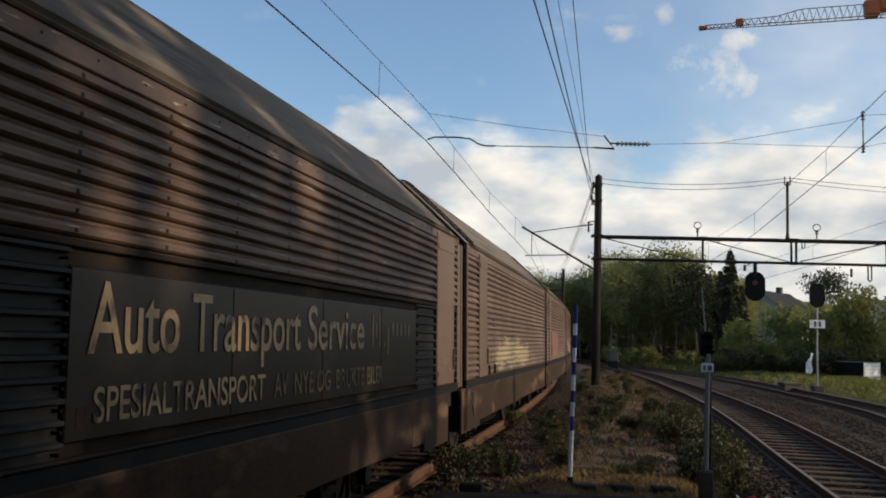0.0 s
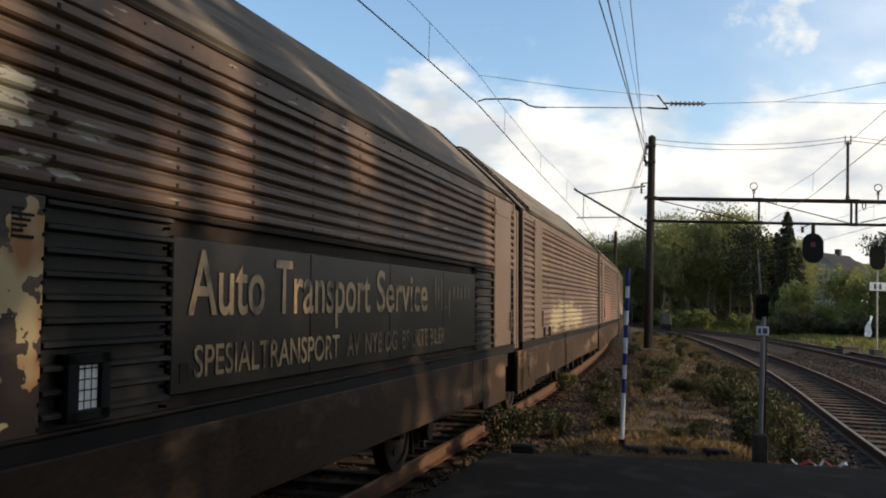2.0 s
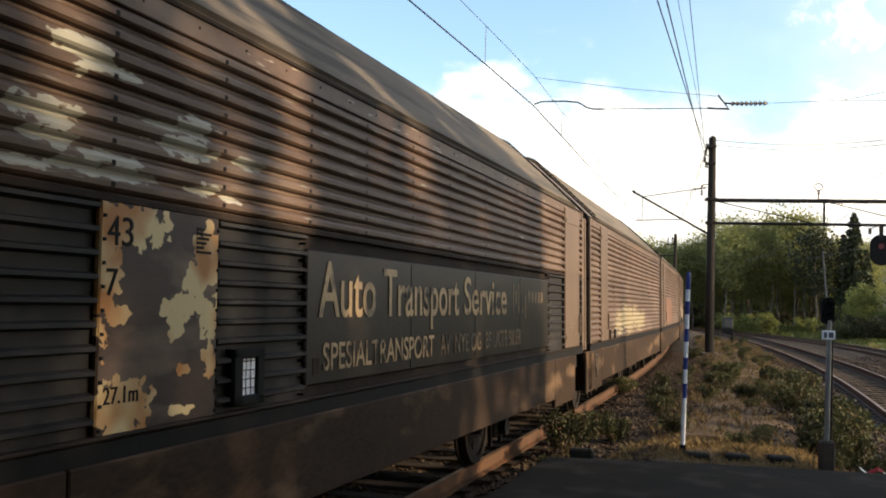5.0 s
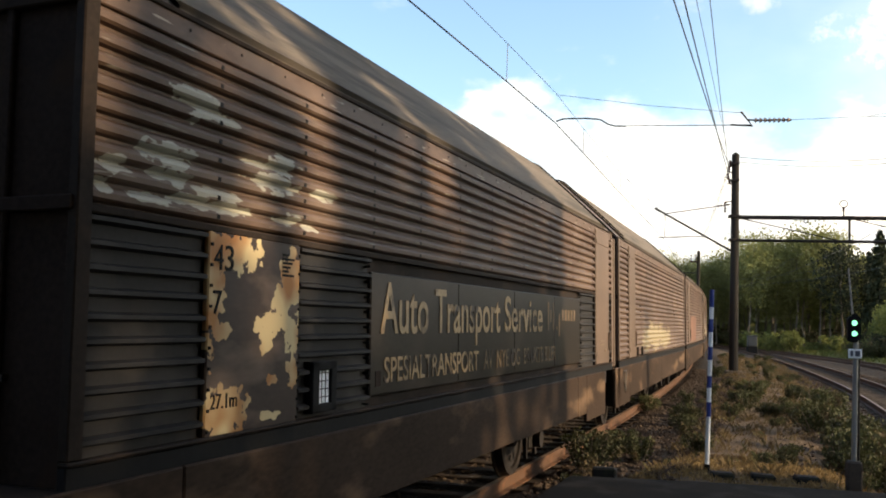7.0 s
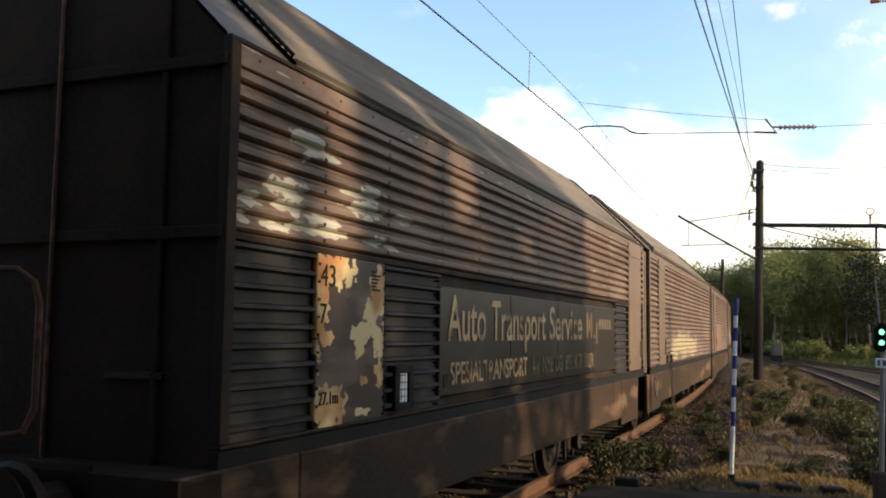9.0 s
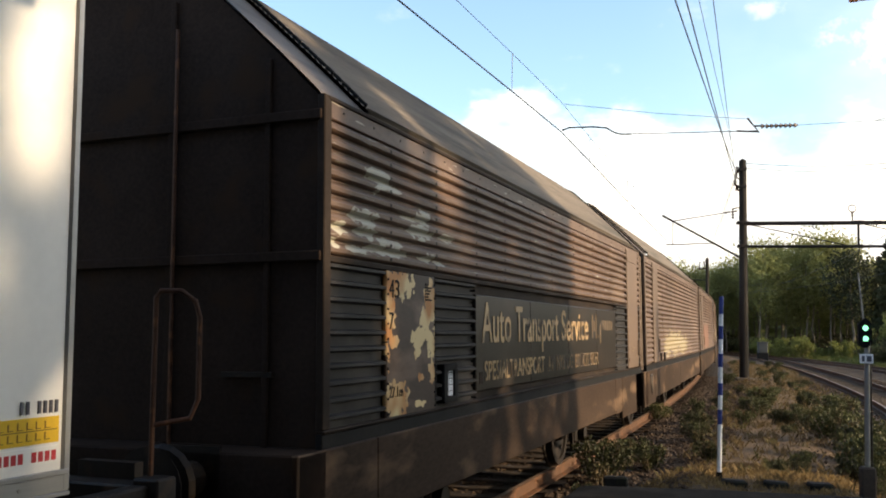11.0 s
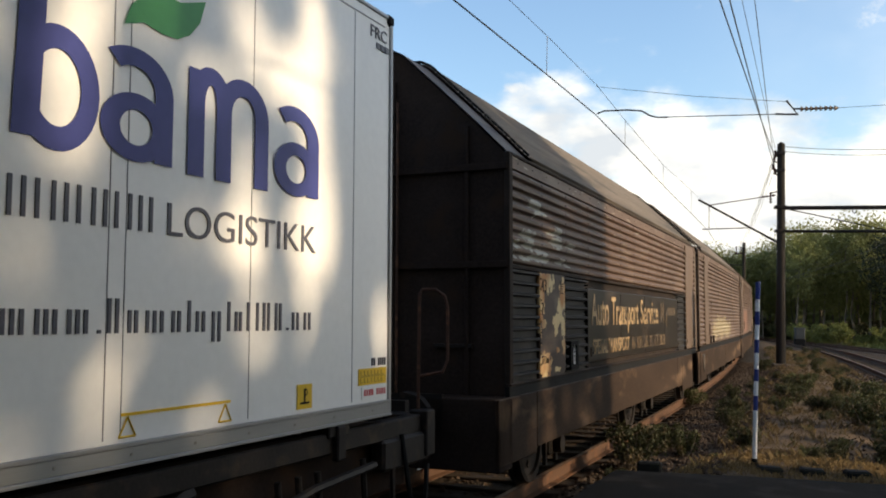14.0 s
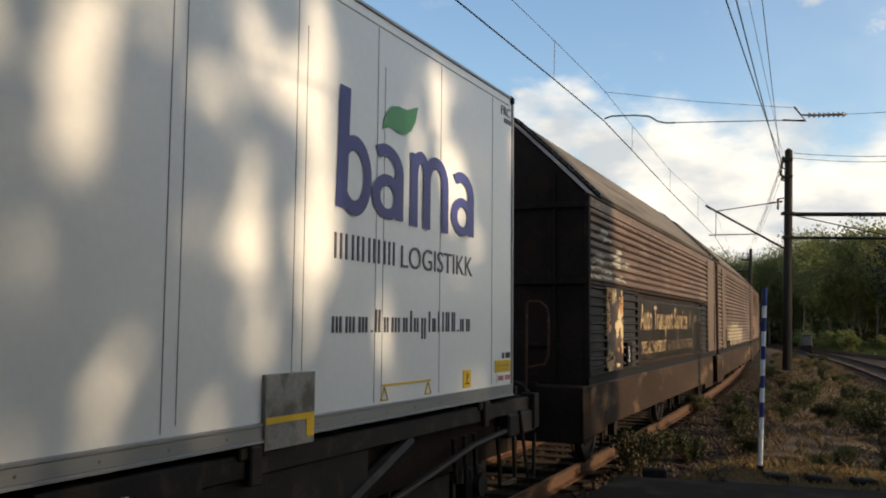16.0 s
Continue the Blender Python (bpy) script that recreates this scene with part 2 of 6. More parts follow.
M = {
    "wagon": surf("weathered_brown_paint", (0.10, 0.064, 0.047), 0.55, 0.0, 0.35, 1.2, 30, 0.2, 0.004, (0.15, 0.105, 0.08), 0.35, stretch=(1, 0.35, 1)),
    # wagon paint darkened, so that part of its shade sits in the colour
    "wagon_dark": surf("shade_darkened_paint", (0.022, 0.016, 0.013), 0.7, 0, 0.4, 1.5, 40, 0.2, 0.004, (0.04, 0.027, 0.02), 0.3, spec=0.08),
    # nearly black: carries the shade of surfaces turned away from the sun
    "shade_black": surf("shade_black_sheet", (0.026, 0.0185, 0.0155), 0.9, 0, 0.4, 1.5, 40, 0.2, 0.004, (0.032, 0.02, 0.014), 0.35, spec=0.04),
    "skirt": surf("dusty_skirt_paint", (0.037, 0.0245, 0.018), 0.6, 0, 0.45, 0.9, 25, 0.15, 0.003, (0.115, 0.074, 0.048), 0.32, stretch=(1, 0.6, 1.6), spec=0.05),
    "roof": surf("grimy_roof_sheet", (0.12, 0.101, 0.086), 0.6, 0.0, 0.35, 0.8, 20, 0.2, 0.004, (0.062, 0.054, 0.048), 0.4, stretch=(3, 0.25, 3)),
    "panel": surf("dark_name_board", (0.019, 0.0155, 0.0135), 0.34, 0, 0.4, 0.8, 30, 0.05, 0.002, (0.04, 0.03, 0.024), 0.3, stretch=(1, 0.5, 1), spec=0.12),
    "gold": surf("faded_gold_lettering", (0.36, 0.25, 0.14), 0.45, 0.0, 0.35, 2.5, 30, 0.1, 0.002, (0.06, 0.045, 0.035), 0.5),
    "dgold": surf("faded_dark_lettering", (0.15, 0.105, 0.065), 0.45, 0.0, 0.35, 2.5, 30, 0.1, 0.002, (0.07, 0.055, 0.045), 0.5),
    "steel": surf("dark_grimy_steel", (0.018, 0.015, 0.014), 0.55, 0.3, 0.4, 4, 50, 0.3, 0.004, (0.04, 0.028, 0.02), 0.3),
    "rust": surf("rusted_rail_steel", (0.082, 0.044, 0.027), 0.7, 0.2, 0.3, 3, 60, 0.3, 0.003, (0.12, 0.055, 0.03), 0.4),
    "railtop": surf("worn_rail_head", (0.17, 0.115, 0.085), 0.5, 0.4, 0.2, 3, 60, 0.1, 0.001),
    "sleeper": surf("weathered_timber_sleeper", (0.065, 0.045, 0.030), 0.9, 0, 0.4, 4, 40, 0.5, 0.01, (0.12, 0.09, 0.062), 0.25, stretch=(0.5, 4, 4), rnd=0.3),
    # darker copy of the sleeper timber, with the train's shade in its colour
    "shaded_sleeper": surf("shaded_timber_sleeper", (0.034, 0.024, 0.017), 0.9, 0, 0.4, 4, 40, 0.5, 0.01, (0.065, 0.047, 0.033), 0.25, stretch=(0.5, 4, 4), rnd=0.3),
    "mossy": surf("black_mossy_stone", (0.013, 0.012, 0.010), 0.9, 0, 0.35, 5, 50, 0.4, 0.006, (0.022, 0.023, 0.013), 0.3, rnd=0.2),
    "white": surf("white_gloss_panel", (0.82, 0.815, 0.79), 0.28, 0, 0.05, 0.5, 18, 0.03, 0.002, (0.62, 0.63, 0.64), 0.15, sharp=0.4, spec=0.5),
    "alu": surf("brushed_aluminium", (0.27, 0.27, 0.27), 0.4, 0.5, 0.12, 2, 60, 0.08, 0.001, stretch=(1, 0.1, 6)),
    "plate": surf("dull_steel_plate", (0.23, 0.22, 0.205), 0.5, 0.4, 0.3, 3, 40, 0.1, 0.002, (0.13, 0.115, 0.10), 0.45),
    "blue": surf("blue_vinyl", (0.045, 0.055, 0.22), 0.35, 0, 0.08, 1, 20, 0.02),
    "green": surf("green_vinyl", (0.06, 0.30, 0.10), 0.35, 0, 0.08, 1, 20, 0.02),
    "grey_ink": surf("dark_grey_vinyl", (0.10, 0.10, 0.12), 0.4, 0, 0.1, 1, 20, 0.02),
    "brown_ink": surf("brown_print", (0.20, 0.11, 0.02), 0.5, 0, 0.1, 3, 30, 0),
    "black": surf("matt_black_paint", (0.009, 0.009, 0.0095), 0.7, 0, 0.3, 4, 40, 0.1, 0.002, spec=0.1),
    "yellow": surf("yellow_sticker", (0.75, 0.47, 0.04), 0.45, 0, 0.1, 3, 30, 0.03),
    "red": surf("red_sticker", (0.5, 0.05, 0.06), 0.45, 0, 0.1, 3, 30, 0.03),
    "polewhite": surf("white_painted_tube", (0.78, 0.78, 0.76), 0.5, 0, 0.08, 5, 40, 0.05, 0.002, (0.55, 0.53, 0.5), 0.2),
    "poleblue": surf("blue_painted_tube", (0.03, 0.05, 0.19), 0.45, 0, 0.15, 5, 40, 0.05),
    "mast": surf("creosoted_timber_mast", (0.022, 0.018, 0.015), 0.85, 0, 0.35, 3, 35, 0.4, 0.01, stretch=(6, 6, 0.5)),
    "wire": surf("dark_copper_wire", (0.03, 0.03, 0.032), 0.5, 0.4, 0.1, 3, 30, 0),
    "galv": surf("galvanised_tube", (0.26, 0.255, 0.245), 0.5, 0.5, 0.15, 4, 50, 0.1, 0.002, (0.25, 0.24, 0.22), 0.3),
    "porcelain": surf("brown_porcelain", (0.06, 0.03, 0.025), 0.25, 0, 0.1, 3, 30, 0),
    "asphalt": surf("platform_asphalt", (0.019, 0.015, 0.0115), 0.9, 0, 0.3, 1.5, 120, 0.5, 0.006, (0.036, 0.029, 0.023), 0.4, spec=0.06),
    "kerb": surf("worn_concrete", (0.085, 0.073, 0.062), 0.85, 0, 0.2, 3, 50, 0.3, 0.004, (0.08, 0.068, 0.055), 0.4, rnd=0.2),
    "foot": surf("stained_concrete", (0.06, 0.046, 0.036), 0.9, 0, 0.35, 5, 50, 0.3, 0.004, (0.035, 0.028, 0.022), 0.4),
    "stone": surf("brown_ballast", (0.047, 0.031, 0.021), 0.9, 0, 0.5, 9, 60, 0.4, 0.005, (0.10, 0.073, 0.051), 0.16),
    "leaf": surf("spring_leaves", (0.215, 0.22, 0.08), 0.6, 0, 0.3, 0.25, 2.0, 0, second=(0.28, 0.29, 0.12), amount=0.4, rnd=0.3, transmit=0.42),
    "leaf_dark": surf("fir_needles", (0.034, 0.042, 0.02), 0.7, 0, 0.4, 0.6, 3, 0, rnd=0.2, transmit=0.1),
    "leaf_bush": surf("weed_leaves", (0.05, 0.055, 0.022), 0.65, 0, 0.4, 2, 12, 0, second=(0.11, 0.078, 0.042), amount=0.4, rnd=0.4, transmit=0.25),
    "leaf_bright": surf("fresh_willow_leaves", (0.18, 0.195, 0.06), 0.6, 0, 0.35, 0.4, 3, 0, rnd=0.2, transmit=0.4),
    "bark": surf("grey_brown_bark", (0.15, 0.125, 0.10), 0.9, 0, 0.4, 3, 30, 0.5, 0.02, (0.17, 0.15, 0.13), 0.25, stretch=(3, 3, 0.6)),
    "grass": surf("rough_grass", (0.13, 0.14, 0.035), 0.7, 0, 0.35, 0.6, 6, 0, second=(0.24, 0.20, 0.08), amount=0.4, transmit=0.3),
    "crane": surf("orange_crane_paint", (0.36, 0.11, 0.05), 0.5, 0, 0.15, 0.5, 5, 0),
    "crane_pale": surf("pale_crane_steel", (0.34, 0.21, 0.16), 0.5, 0.1, 0.15, 0.5, 5, 0),
    "render_white": surf("white_house_wall", (0.42, 0.44, 0.45), 0.8, 0, 0.1, 0.4, 12, 0.1, 0.01),
    "tiles": surf("dark_roof_tiles", (0.065, 0.066, 0.072), 0.7, 0, 0.25, 1, 14, 0.4, 0.02),
    "door": surf("smooth_door_paint", (0.105, 0.072, 0.054), 0.5, 0, 0.3, 0.8, 20, 0.1, 0.003, (0.09, 0.062, 0.045), 0.4, stretch=(1, 1, 0.4)),
    "iron": surf("dark_rusty_iron", (0.06, 0.03, 0.02), 0.7, 0.2, 0.35, 6, 60, 0.3, 0.002, (0.12, 0.055, 0.03), 0.35),
    "slate": surf("dark_slate_paint", (0.018, 0.0172, 0.018), 0.6, 0, 0.4, 1.5, 40, 0.2, 0.004, (0.045, 0.04, 0.038), 0.3, spec=0.15),
    "cabinet": surf("dull_grey_cabinet", (0.06, 0.062, 0.06), 0.6, 0, 0.2, 2, 20, 0.05),
    "joint": surf("grey_panel_sealant", (0.25, 0.25, 0.26), 0.6, 0, 0.1, 2, 30, 0),
    "paper": surf("white_paper_card", (0.88, 0.90, 0.93), 0.7, 0, 0.04, 3, 30, 0),
    "glass": surf("dark_window_glass", (0.02, 0.025, 0.03), 0.08, 0, 0.1, 1, 5, 0),
}


# ---------- mesh helpers ----------
def mesh_of(bm, name, material, smooth=False):
    me = bpy.data.meshes.new(name)
    bm.normal_update()
    bm.to_mesh(me)
    bm.free()
    me.materials.append(material)
    if smooth:
        for p in me.polygons:
            p.use_smooth = True
    return me


def part(name, bm, material, parent=None, label="", smooth=False):
    ob = new(name, mesh_of(bm, name, material, smooth))
    ob.parent = parent
    return tagged(ob, label)


def thing(name, label, category, m=None, group="", kind=""):
    ob = new(name)
    ob.empty_display_size = 0.3
    if m is not None:
        ob.matrix_world = m
    return tagged(ob, label, category, group, kind)


def box(bm, x0, x1, y0, y1, z0, z1, bevel=0.0):
    r = bmesh.ops.create_cube(bm, size=1.0, matrix=Matrix.Translation(((x0 + x1) / 2, (y0 + y1) / 2, (z0 + z1) / 2)) @ Matrix.Diagonal((abs(x1 - x0), abs(y1 - y0), abs(z1 - z0), 1)))
    if bevel:
        es = list({e for v in r["verts"] for e in v.link_edges})
        bmesh.ops.bevel(bm, geom=es, offset=bevel, segments=1, affect="EDGES")
    return bm


def tube(bm, a, b, r, r2=None, n=8):
    a, b = Vector(a), Vector(b)
    d = b - a
    if d.length < 1e-6:
        return bm
    q = d.to_track_quat("Z", "Y").to_matrix().to_4x4()
    bmesh.ops.create_cone(bm, cap_ends=True, segments=n, radius1=r, radius2=r if r2 is None else r2, depth=d.length, matrix=Matrix.Translation((a + b) / 2) @ q)
    return bm


def pipe(bm, pts, r, n=6):
    """One bent tube through all points."""
    pts = [Vector(p) for p in pts]
    side, rows = None, []
    for i, p in enumerate(pts):
        d = (pts[min(i + 1, len(pts) - 1)] - pts[max(i - 1, 0)]).normalized()
        if side is None:
            side = d.orthogonal()
        side = (side - d * side.dot(d)).normalized()
        up = d.cross(side)
        rows.append([bm.verts.new(p + (side * math.cos(k * 2 * math.pi / n) + up * math.sin(k * 2 * math.pi / n)) * r) for k in range(n)])
    for a, b in zip(rows, rows[1:]):
        for k in range(n):
            bm.faces.new((a[k], a[(k + 1) % n], b[(k + 1) % n], b[k]))
    bm.faces.new(list(reversed(rows[0])))
    bm.faces.new(rows[-1])
    return bm


def sweep(bm, prof, y0, y1, steps=1, closed=False):
    """A profile of (x, z) drawn along y."""
    rows = []
    for i in range(steps + 1):
        y = y0 + (y1 - y0) * i / steps
        rows.append([bm.verts.new((x, y, z)) for x, z in prof])
    n = len(prof)
    for a, b in zip(rows, rows[1:]):
        for j in range(n if closed else n - 1):
            k = (j + 1) % n
            bm.faces.new((a[j], b[j], b[k], a[k]))
    if closed:
        bm.faces.new(rows[0])
        bm.faces.new(list(reversed(rows[-1])))
    return bm


def B():
    return bmesh.new()


# ---------- the line of the tracks ----------
H0, KAPPA, X0 = radians(13.923), radians(0.1200), -4.241


def main_line(s):
    """Place and heading on the train's track, s metres along it."""
    h = H0 - KAPPA * s
    return X0 + (math.cos(h) - math.cos(H0)) / KAPPA, (math.sin(H0) - math.sin(h)) / KAPPA, h


def spline(knots, step=0.65):
    """Evenly spaced points and headings on a smooth line through knots."""
    pts = []
    k = [Vector(p) for p in knots]
    k = [k[0] * 2 - k[1]] + k + [k[-1] * 2 - k[-2]]
    for i in range(1, len(k) - 2):
        for j in range(40):
            t = j / 40
            pts.append(0.5 * (2 * k[i] + (k[i + 1] - k[i - 1]) * t + (2 * k[i - 1] - 5 * k[i] + 4 * k[i + 1] - k[i + 2]) * t * t + (3 * k[i] - k[i - 1] - 3 * k[i + 1] + k[i + 2]) * t ** 3))
    out, acc = [], 0.0
    for a, b in zip(pts, pts[1:]):
        d = (b - a).length
        while acc <= d:
            p = a.lerp(b, acc / d)
            v = b - a
            out.append((p.x, p.y, math.atan2(v.x, v.y)))
            acc += step
        acc -= d
    return out


TRACK_A = [main_line(-14 + 0.65 * i) for i in range(200)]
TRACK_B = spline([(1.2, -12), (4.6, 5), (6.62, 15.4), (8.35, 24), (9.6, 31), (10.6, 38), (12.0, 50), (13.3, 65), (14.0, 80), (13.6, 95), (12.0, 115)])
TRACK_C = spline([(6.0, -12), (9.6, 10), (12.4, 22), (14.5, 30), (15.8, 40), (16.8, 50), (17.2, 60), (16.4, 74), (14.4, 88), (11.5, 103)])
CANT = 1.51


def near_track(track, x, y):
    best = min(track[::4], key=lambda q: (q[0] - x) ** 2 + (q[1] - y) ** 2)
    return (x - best[0]) * math.cos(best[2]) - (y - best[1]) * math.sin(best[2])


def smooth(a, b, v):
    t = min(1, max(0, (v - a) / (b - a)))
    return t * t * (3 - 2 * t)


def ground_height(x, y):
    """The bed of each track lies low, the strip between them is a worn earth mound."""
    if not (-40 < x < 60 and -14 < y < 125):
        return -0.28
    a, b, c = near_track(TRACK_A, x, y), near_track(TRACK_B, x, y), near_track(TRACK_C, x, y)
    d = min(abs(a), abs(b), abs(c))
    bed = -0.215 + 0.10 * smooth(0.85, 1.15, d) - 0.17 * smooth(1.5, 2.5, d)
    h = bed
    if a > 0 and b < 0:
        h += (0.36 + 0.20 * (1 - smooth(11.0, 14.0, y))) * smooth(1.5, 2.9, a) * smooth(1.7, 3.0, -b)
    if c > 0:
        h += 0.25 * smooth(2.2, 5.0, c)
    n = noise.noise((x * 0.5, y * 0.5, 0)) * 0.05 + noise.noise((x * 1.9, y * 1.9, 3)) * 0.025
    return h + n * smooth(1.2, 2.6, d)


def make_ground():
    def axis(lo, hi, step, far):
        v = [lo + step * i for i in range(int((hi - lo) / step) + 1)]
        grow, a, b = step * 2, [], []
        p, q = lo, v[-1]
        while p > -far:
            p -= grow
            q += grow
            grow *= 1.5
            a.append(p)
            b.append(q)
        return list(reversed(a)) + v + b
    xs, ys = axis(-14, 32, 0.4, 2500), axis(-10, 96, 0.45, 2500)
    verts = [(x, y, ground_height(x, y)) for y in ys for x in xs]
    nx = len(xs)
    faces = [(j * nx + i, j * nx + i + 1, (j + 1) * nx + i + 1, (j + 1) * nx + i) for j in range(len(ys) - 1) for i in range(nx - 1)]
    me = bpy.data.meshes.new("ground")
    me.from_pydata(verts, [], faces)
    att = me.color_attributes.new("cover", "FLOAT_COLOR", "POINT")
    for i, (x, y, z) in enumerate(verts):
        near = -40 < x < 60 and -14 < y < 125
        a, b, c = (near_track(TRACK_A, x, y), near_track(TRACK_B, x, y), near_track(TRACK_C, x, y)) if near else (99, 99, 99)
        bed = 1 - smooth(1.7, 2.6, min(abs(a), abs(b), abs(c)))
        if 0 < b and c < 0:
            bed = max(bed, 0.8)
        grass = smooth(2.2, 3.6, c) if near else 1.0
        if a < 0:
            grass = max(grass, smooth(2.4, 4, -a))
        att.data[i].color = (bed, grass, 0, 1)
    for p in me.polygons:
        p.use_smooth = True
    m = bpy.data.materials.new("earth_gravel_grass")
    m.use_nodes = True
    n, l = m.node_tree.nodes, m.node_tree.links
    b = n["Principled BSDF"]
    b.inputs["Roughness"].default_value = 0.95
    b.inputs["Specular IOR Level"].default_value = 0.2
    co = n.new("ShaderNodeTexCoord")
    va = n.new("ShaderNodeVertexColor")
    va.layer_name = "cover"
    sep = n.new("ShaderNodeSeparateColor")
    l.new(va.outputs[0], sep.inputs[0])

    def noise_ramp(scale, c0, c1, detail=8, p0=0.35, p1=0.65):
        t = n.new("ShaderNodeTexNoise")
        t.inputs["Scale"].default_value, t.inputs["Detail"].default_value = scale, detail
        l.new(co.outputs["Object"], t.inputs["Vector"])
        r = n.new("ShaderNodeValToRGB")
        r.color_ramp.elements[0].color, r.color_ramp.elements[1].color = (*c0, 1), (*c1, 1)
        r.color_ramp.elements[0].position, r.color_ramp.elements[1].position = p0, p1
        l.new(t.outputs[0], r.inputs[0])
        return t.outputs[0], r.outputs[0]

    def mixed(f, a, c):
        q = n.new("ShaderNodeMix")
        q.data_type = "RGBA"
        l.new(f, q.inputs[0])
        l.new(a, q.inputs[6])
        l.new(c, q.inputs[7])
        return q.outputs[2]
    h1, dirt = noise_ramp(1.3, (0.030, 0.019, 0.012), (0.105, 0.068, 0.038))
    h2, dirt2 = noise_ramp(14, (0.03, 0.02, 0.013), (0.165, 0.112, 0.066))
    half = n.new("ShaderNodeValue")
    half.outputs[0].default_value = 0.45
    dirt = mixed(half.outputs[0], dirt, dirt2)
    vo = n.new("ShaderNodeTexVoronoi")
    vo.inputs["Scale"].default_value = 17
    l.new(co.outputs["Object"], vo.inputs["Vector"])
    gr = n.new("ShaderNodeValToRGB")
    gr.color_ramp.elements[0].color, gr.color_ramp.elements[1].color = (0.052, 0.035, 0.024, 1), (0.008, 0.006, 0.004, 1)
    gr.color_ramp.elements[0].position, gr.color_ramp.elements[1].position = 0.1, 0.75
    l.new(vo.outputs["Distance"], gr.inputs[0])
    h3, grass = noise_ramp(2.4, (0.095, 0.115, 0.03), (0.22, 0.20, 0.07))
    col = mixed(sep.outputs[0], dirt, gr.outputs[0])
    col = mixed(sep.outputs[1], col, grass)
    l.new(col, b.inputs["Base Color"])
    bp = n.new("ShaderNodeBump")
    bp.inputs["Strength"].default_value, bp.inputs["Distance"].default_value = 0.8, 0.04
    l.new(h2, bp.inputs["Height"])
    bp2 = n.new("ShaderNodeBump")
    bp2.inputs["Strength"].default_value, bp2.inputs["Distance"].default_value = 0.5, 0.03
    bp2.invert = True
    l.new(vo.outputs["Distance"], bp2.inputs["Height"])
    l.new(bp.outputs[0], bp2.inputs["Normal"])
    l.new(bp2.outputs[0], b.inputs["Normal"])
    me.materials.append(m)
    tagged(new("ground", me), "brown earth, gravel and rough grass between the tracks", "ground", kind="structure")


make_ground()


# ---------- tracks ----------
RAIL = [(-0.07, -0.172), (0.07, -0.172), (0.07, -0.16), (0.012, -0.14), (0.01, -0.05), (0.036, -0.035), (0.036, -0.004), (0.03, 0.0), (-0.03, 0.0), (-0.036, -0.004), (-0.036, -0.035), (-0.01, -0.05), (-0.012, -0.14), (-0.07, -0.16)]


def make_track(line, label, cant=0.0):
    t = thing("railway_track", label, "track")
    c = radians(cant)
    for side in (-1, 1):
        bm = B()
        rows = []
        for x, y, h in line:
            r = []
            for px, pz in RAIL:
                w = side * 0.7535 + px
                lat, z = w * math.cos(c) - pz * math.sin(c), pz * math.cos(c) + w * math.sin(c)
                r.append(bm.verts.new((x + math.cos(h) * lat, y - math.sin(h) * lat, z)))
            rows.append(r)
        for a, b in zip(rows, rows[1:]):
            for j in range(len(RAIL)):
                k = (j + 1) % len(RAIL)
                f = bm.faces.new((a[j], a[k], b[k], b[j]))
                f.material_index = 1 if j == 7 else 0
        ob = part("rail", bm, M["rust"], t, "rusty rail with a worn bright head")
        ob.data.materials.append(M["railtop"])
    bm = box(B(), -1.3, 1.3, -0.12, 0.12, -0.32, -0.168, 0.012)
    # the canted track lies under the train: its sleepers get the shade-toned copy
    me = mesh_of(bm, "sleeper", M["shaded_sleeper"] if cant else M["sleeper"])
    for x, y, h in line:
        ob = new("sleeper", me)
        ob.parent = t
        ob.matrix_local = pose(x, y, random.uniform(-0.01, 0.0), 0, -cant, -math.degrees(h) + random.uniform(-1, 1))
    return t


make_track(TRACK_A, "canted railway track with rusty rails on timber sleepers", CANT)
make_track(TRACK_B, "railway track with timber sleepers in brown ballast")
make_track(TRACK_C, "far siding track curving past the grass bank")


# ---------- the train ----------
PROGRESS = [(0.0, 1.984), (0.5, 2.057), (1.0, 2.145), (1.5, 2.24), (2.0, 2.343), (2.5, 2.453), (3.0, 2.567), (3.5, 2.697), (4.0, 2.839), (4.5, 2.983), (5.3, 3.195), (6.1, 3.415), (6.8, 3.624), (7.0, 3.685),
            (7.5, 3.85), (8.0, 4.04), (8.5, 4.247), (8.7, 4.333), (9.3, 4.60), (10.1, 5.0), (10.8, 5.40), (11.0, 5.525), (11.5, 5.85), (12.0, 6.21), (12.5, 6.62), (13.0, 7.085), (13.5, 7.57), (14.0, 8.085), (14.5, 8.61), (15.0, 9.165), (15.5, 9.764), (16.0, 10.40)]
GAP, LEN_A, LEN_B = 0.56, 11.01, 11.8
TRAIN = []


def chord(s, length):
    """The pose of a vehicle whose tail is s metres along the track."""
    ax, ay, _ = main_line(s + 2.5)
    bx, by, _ = main_line(s + length - 2.5)
    h = math.atan2(bx - ax, by - ay)
    return pose(ax - math.sin(h) * 2.5, ay - math.cos(h) * 2.5, 0, 0, -CANT, -math.degrees(h))


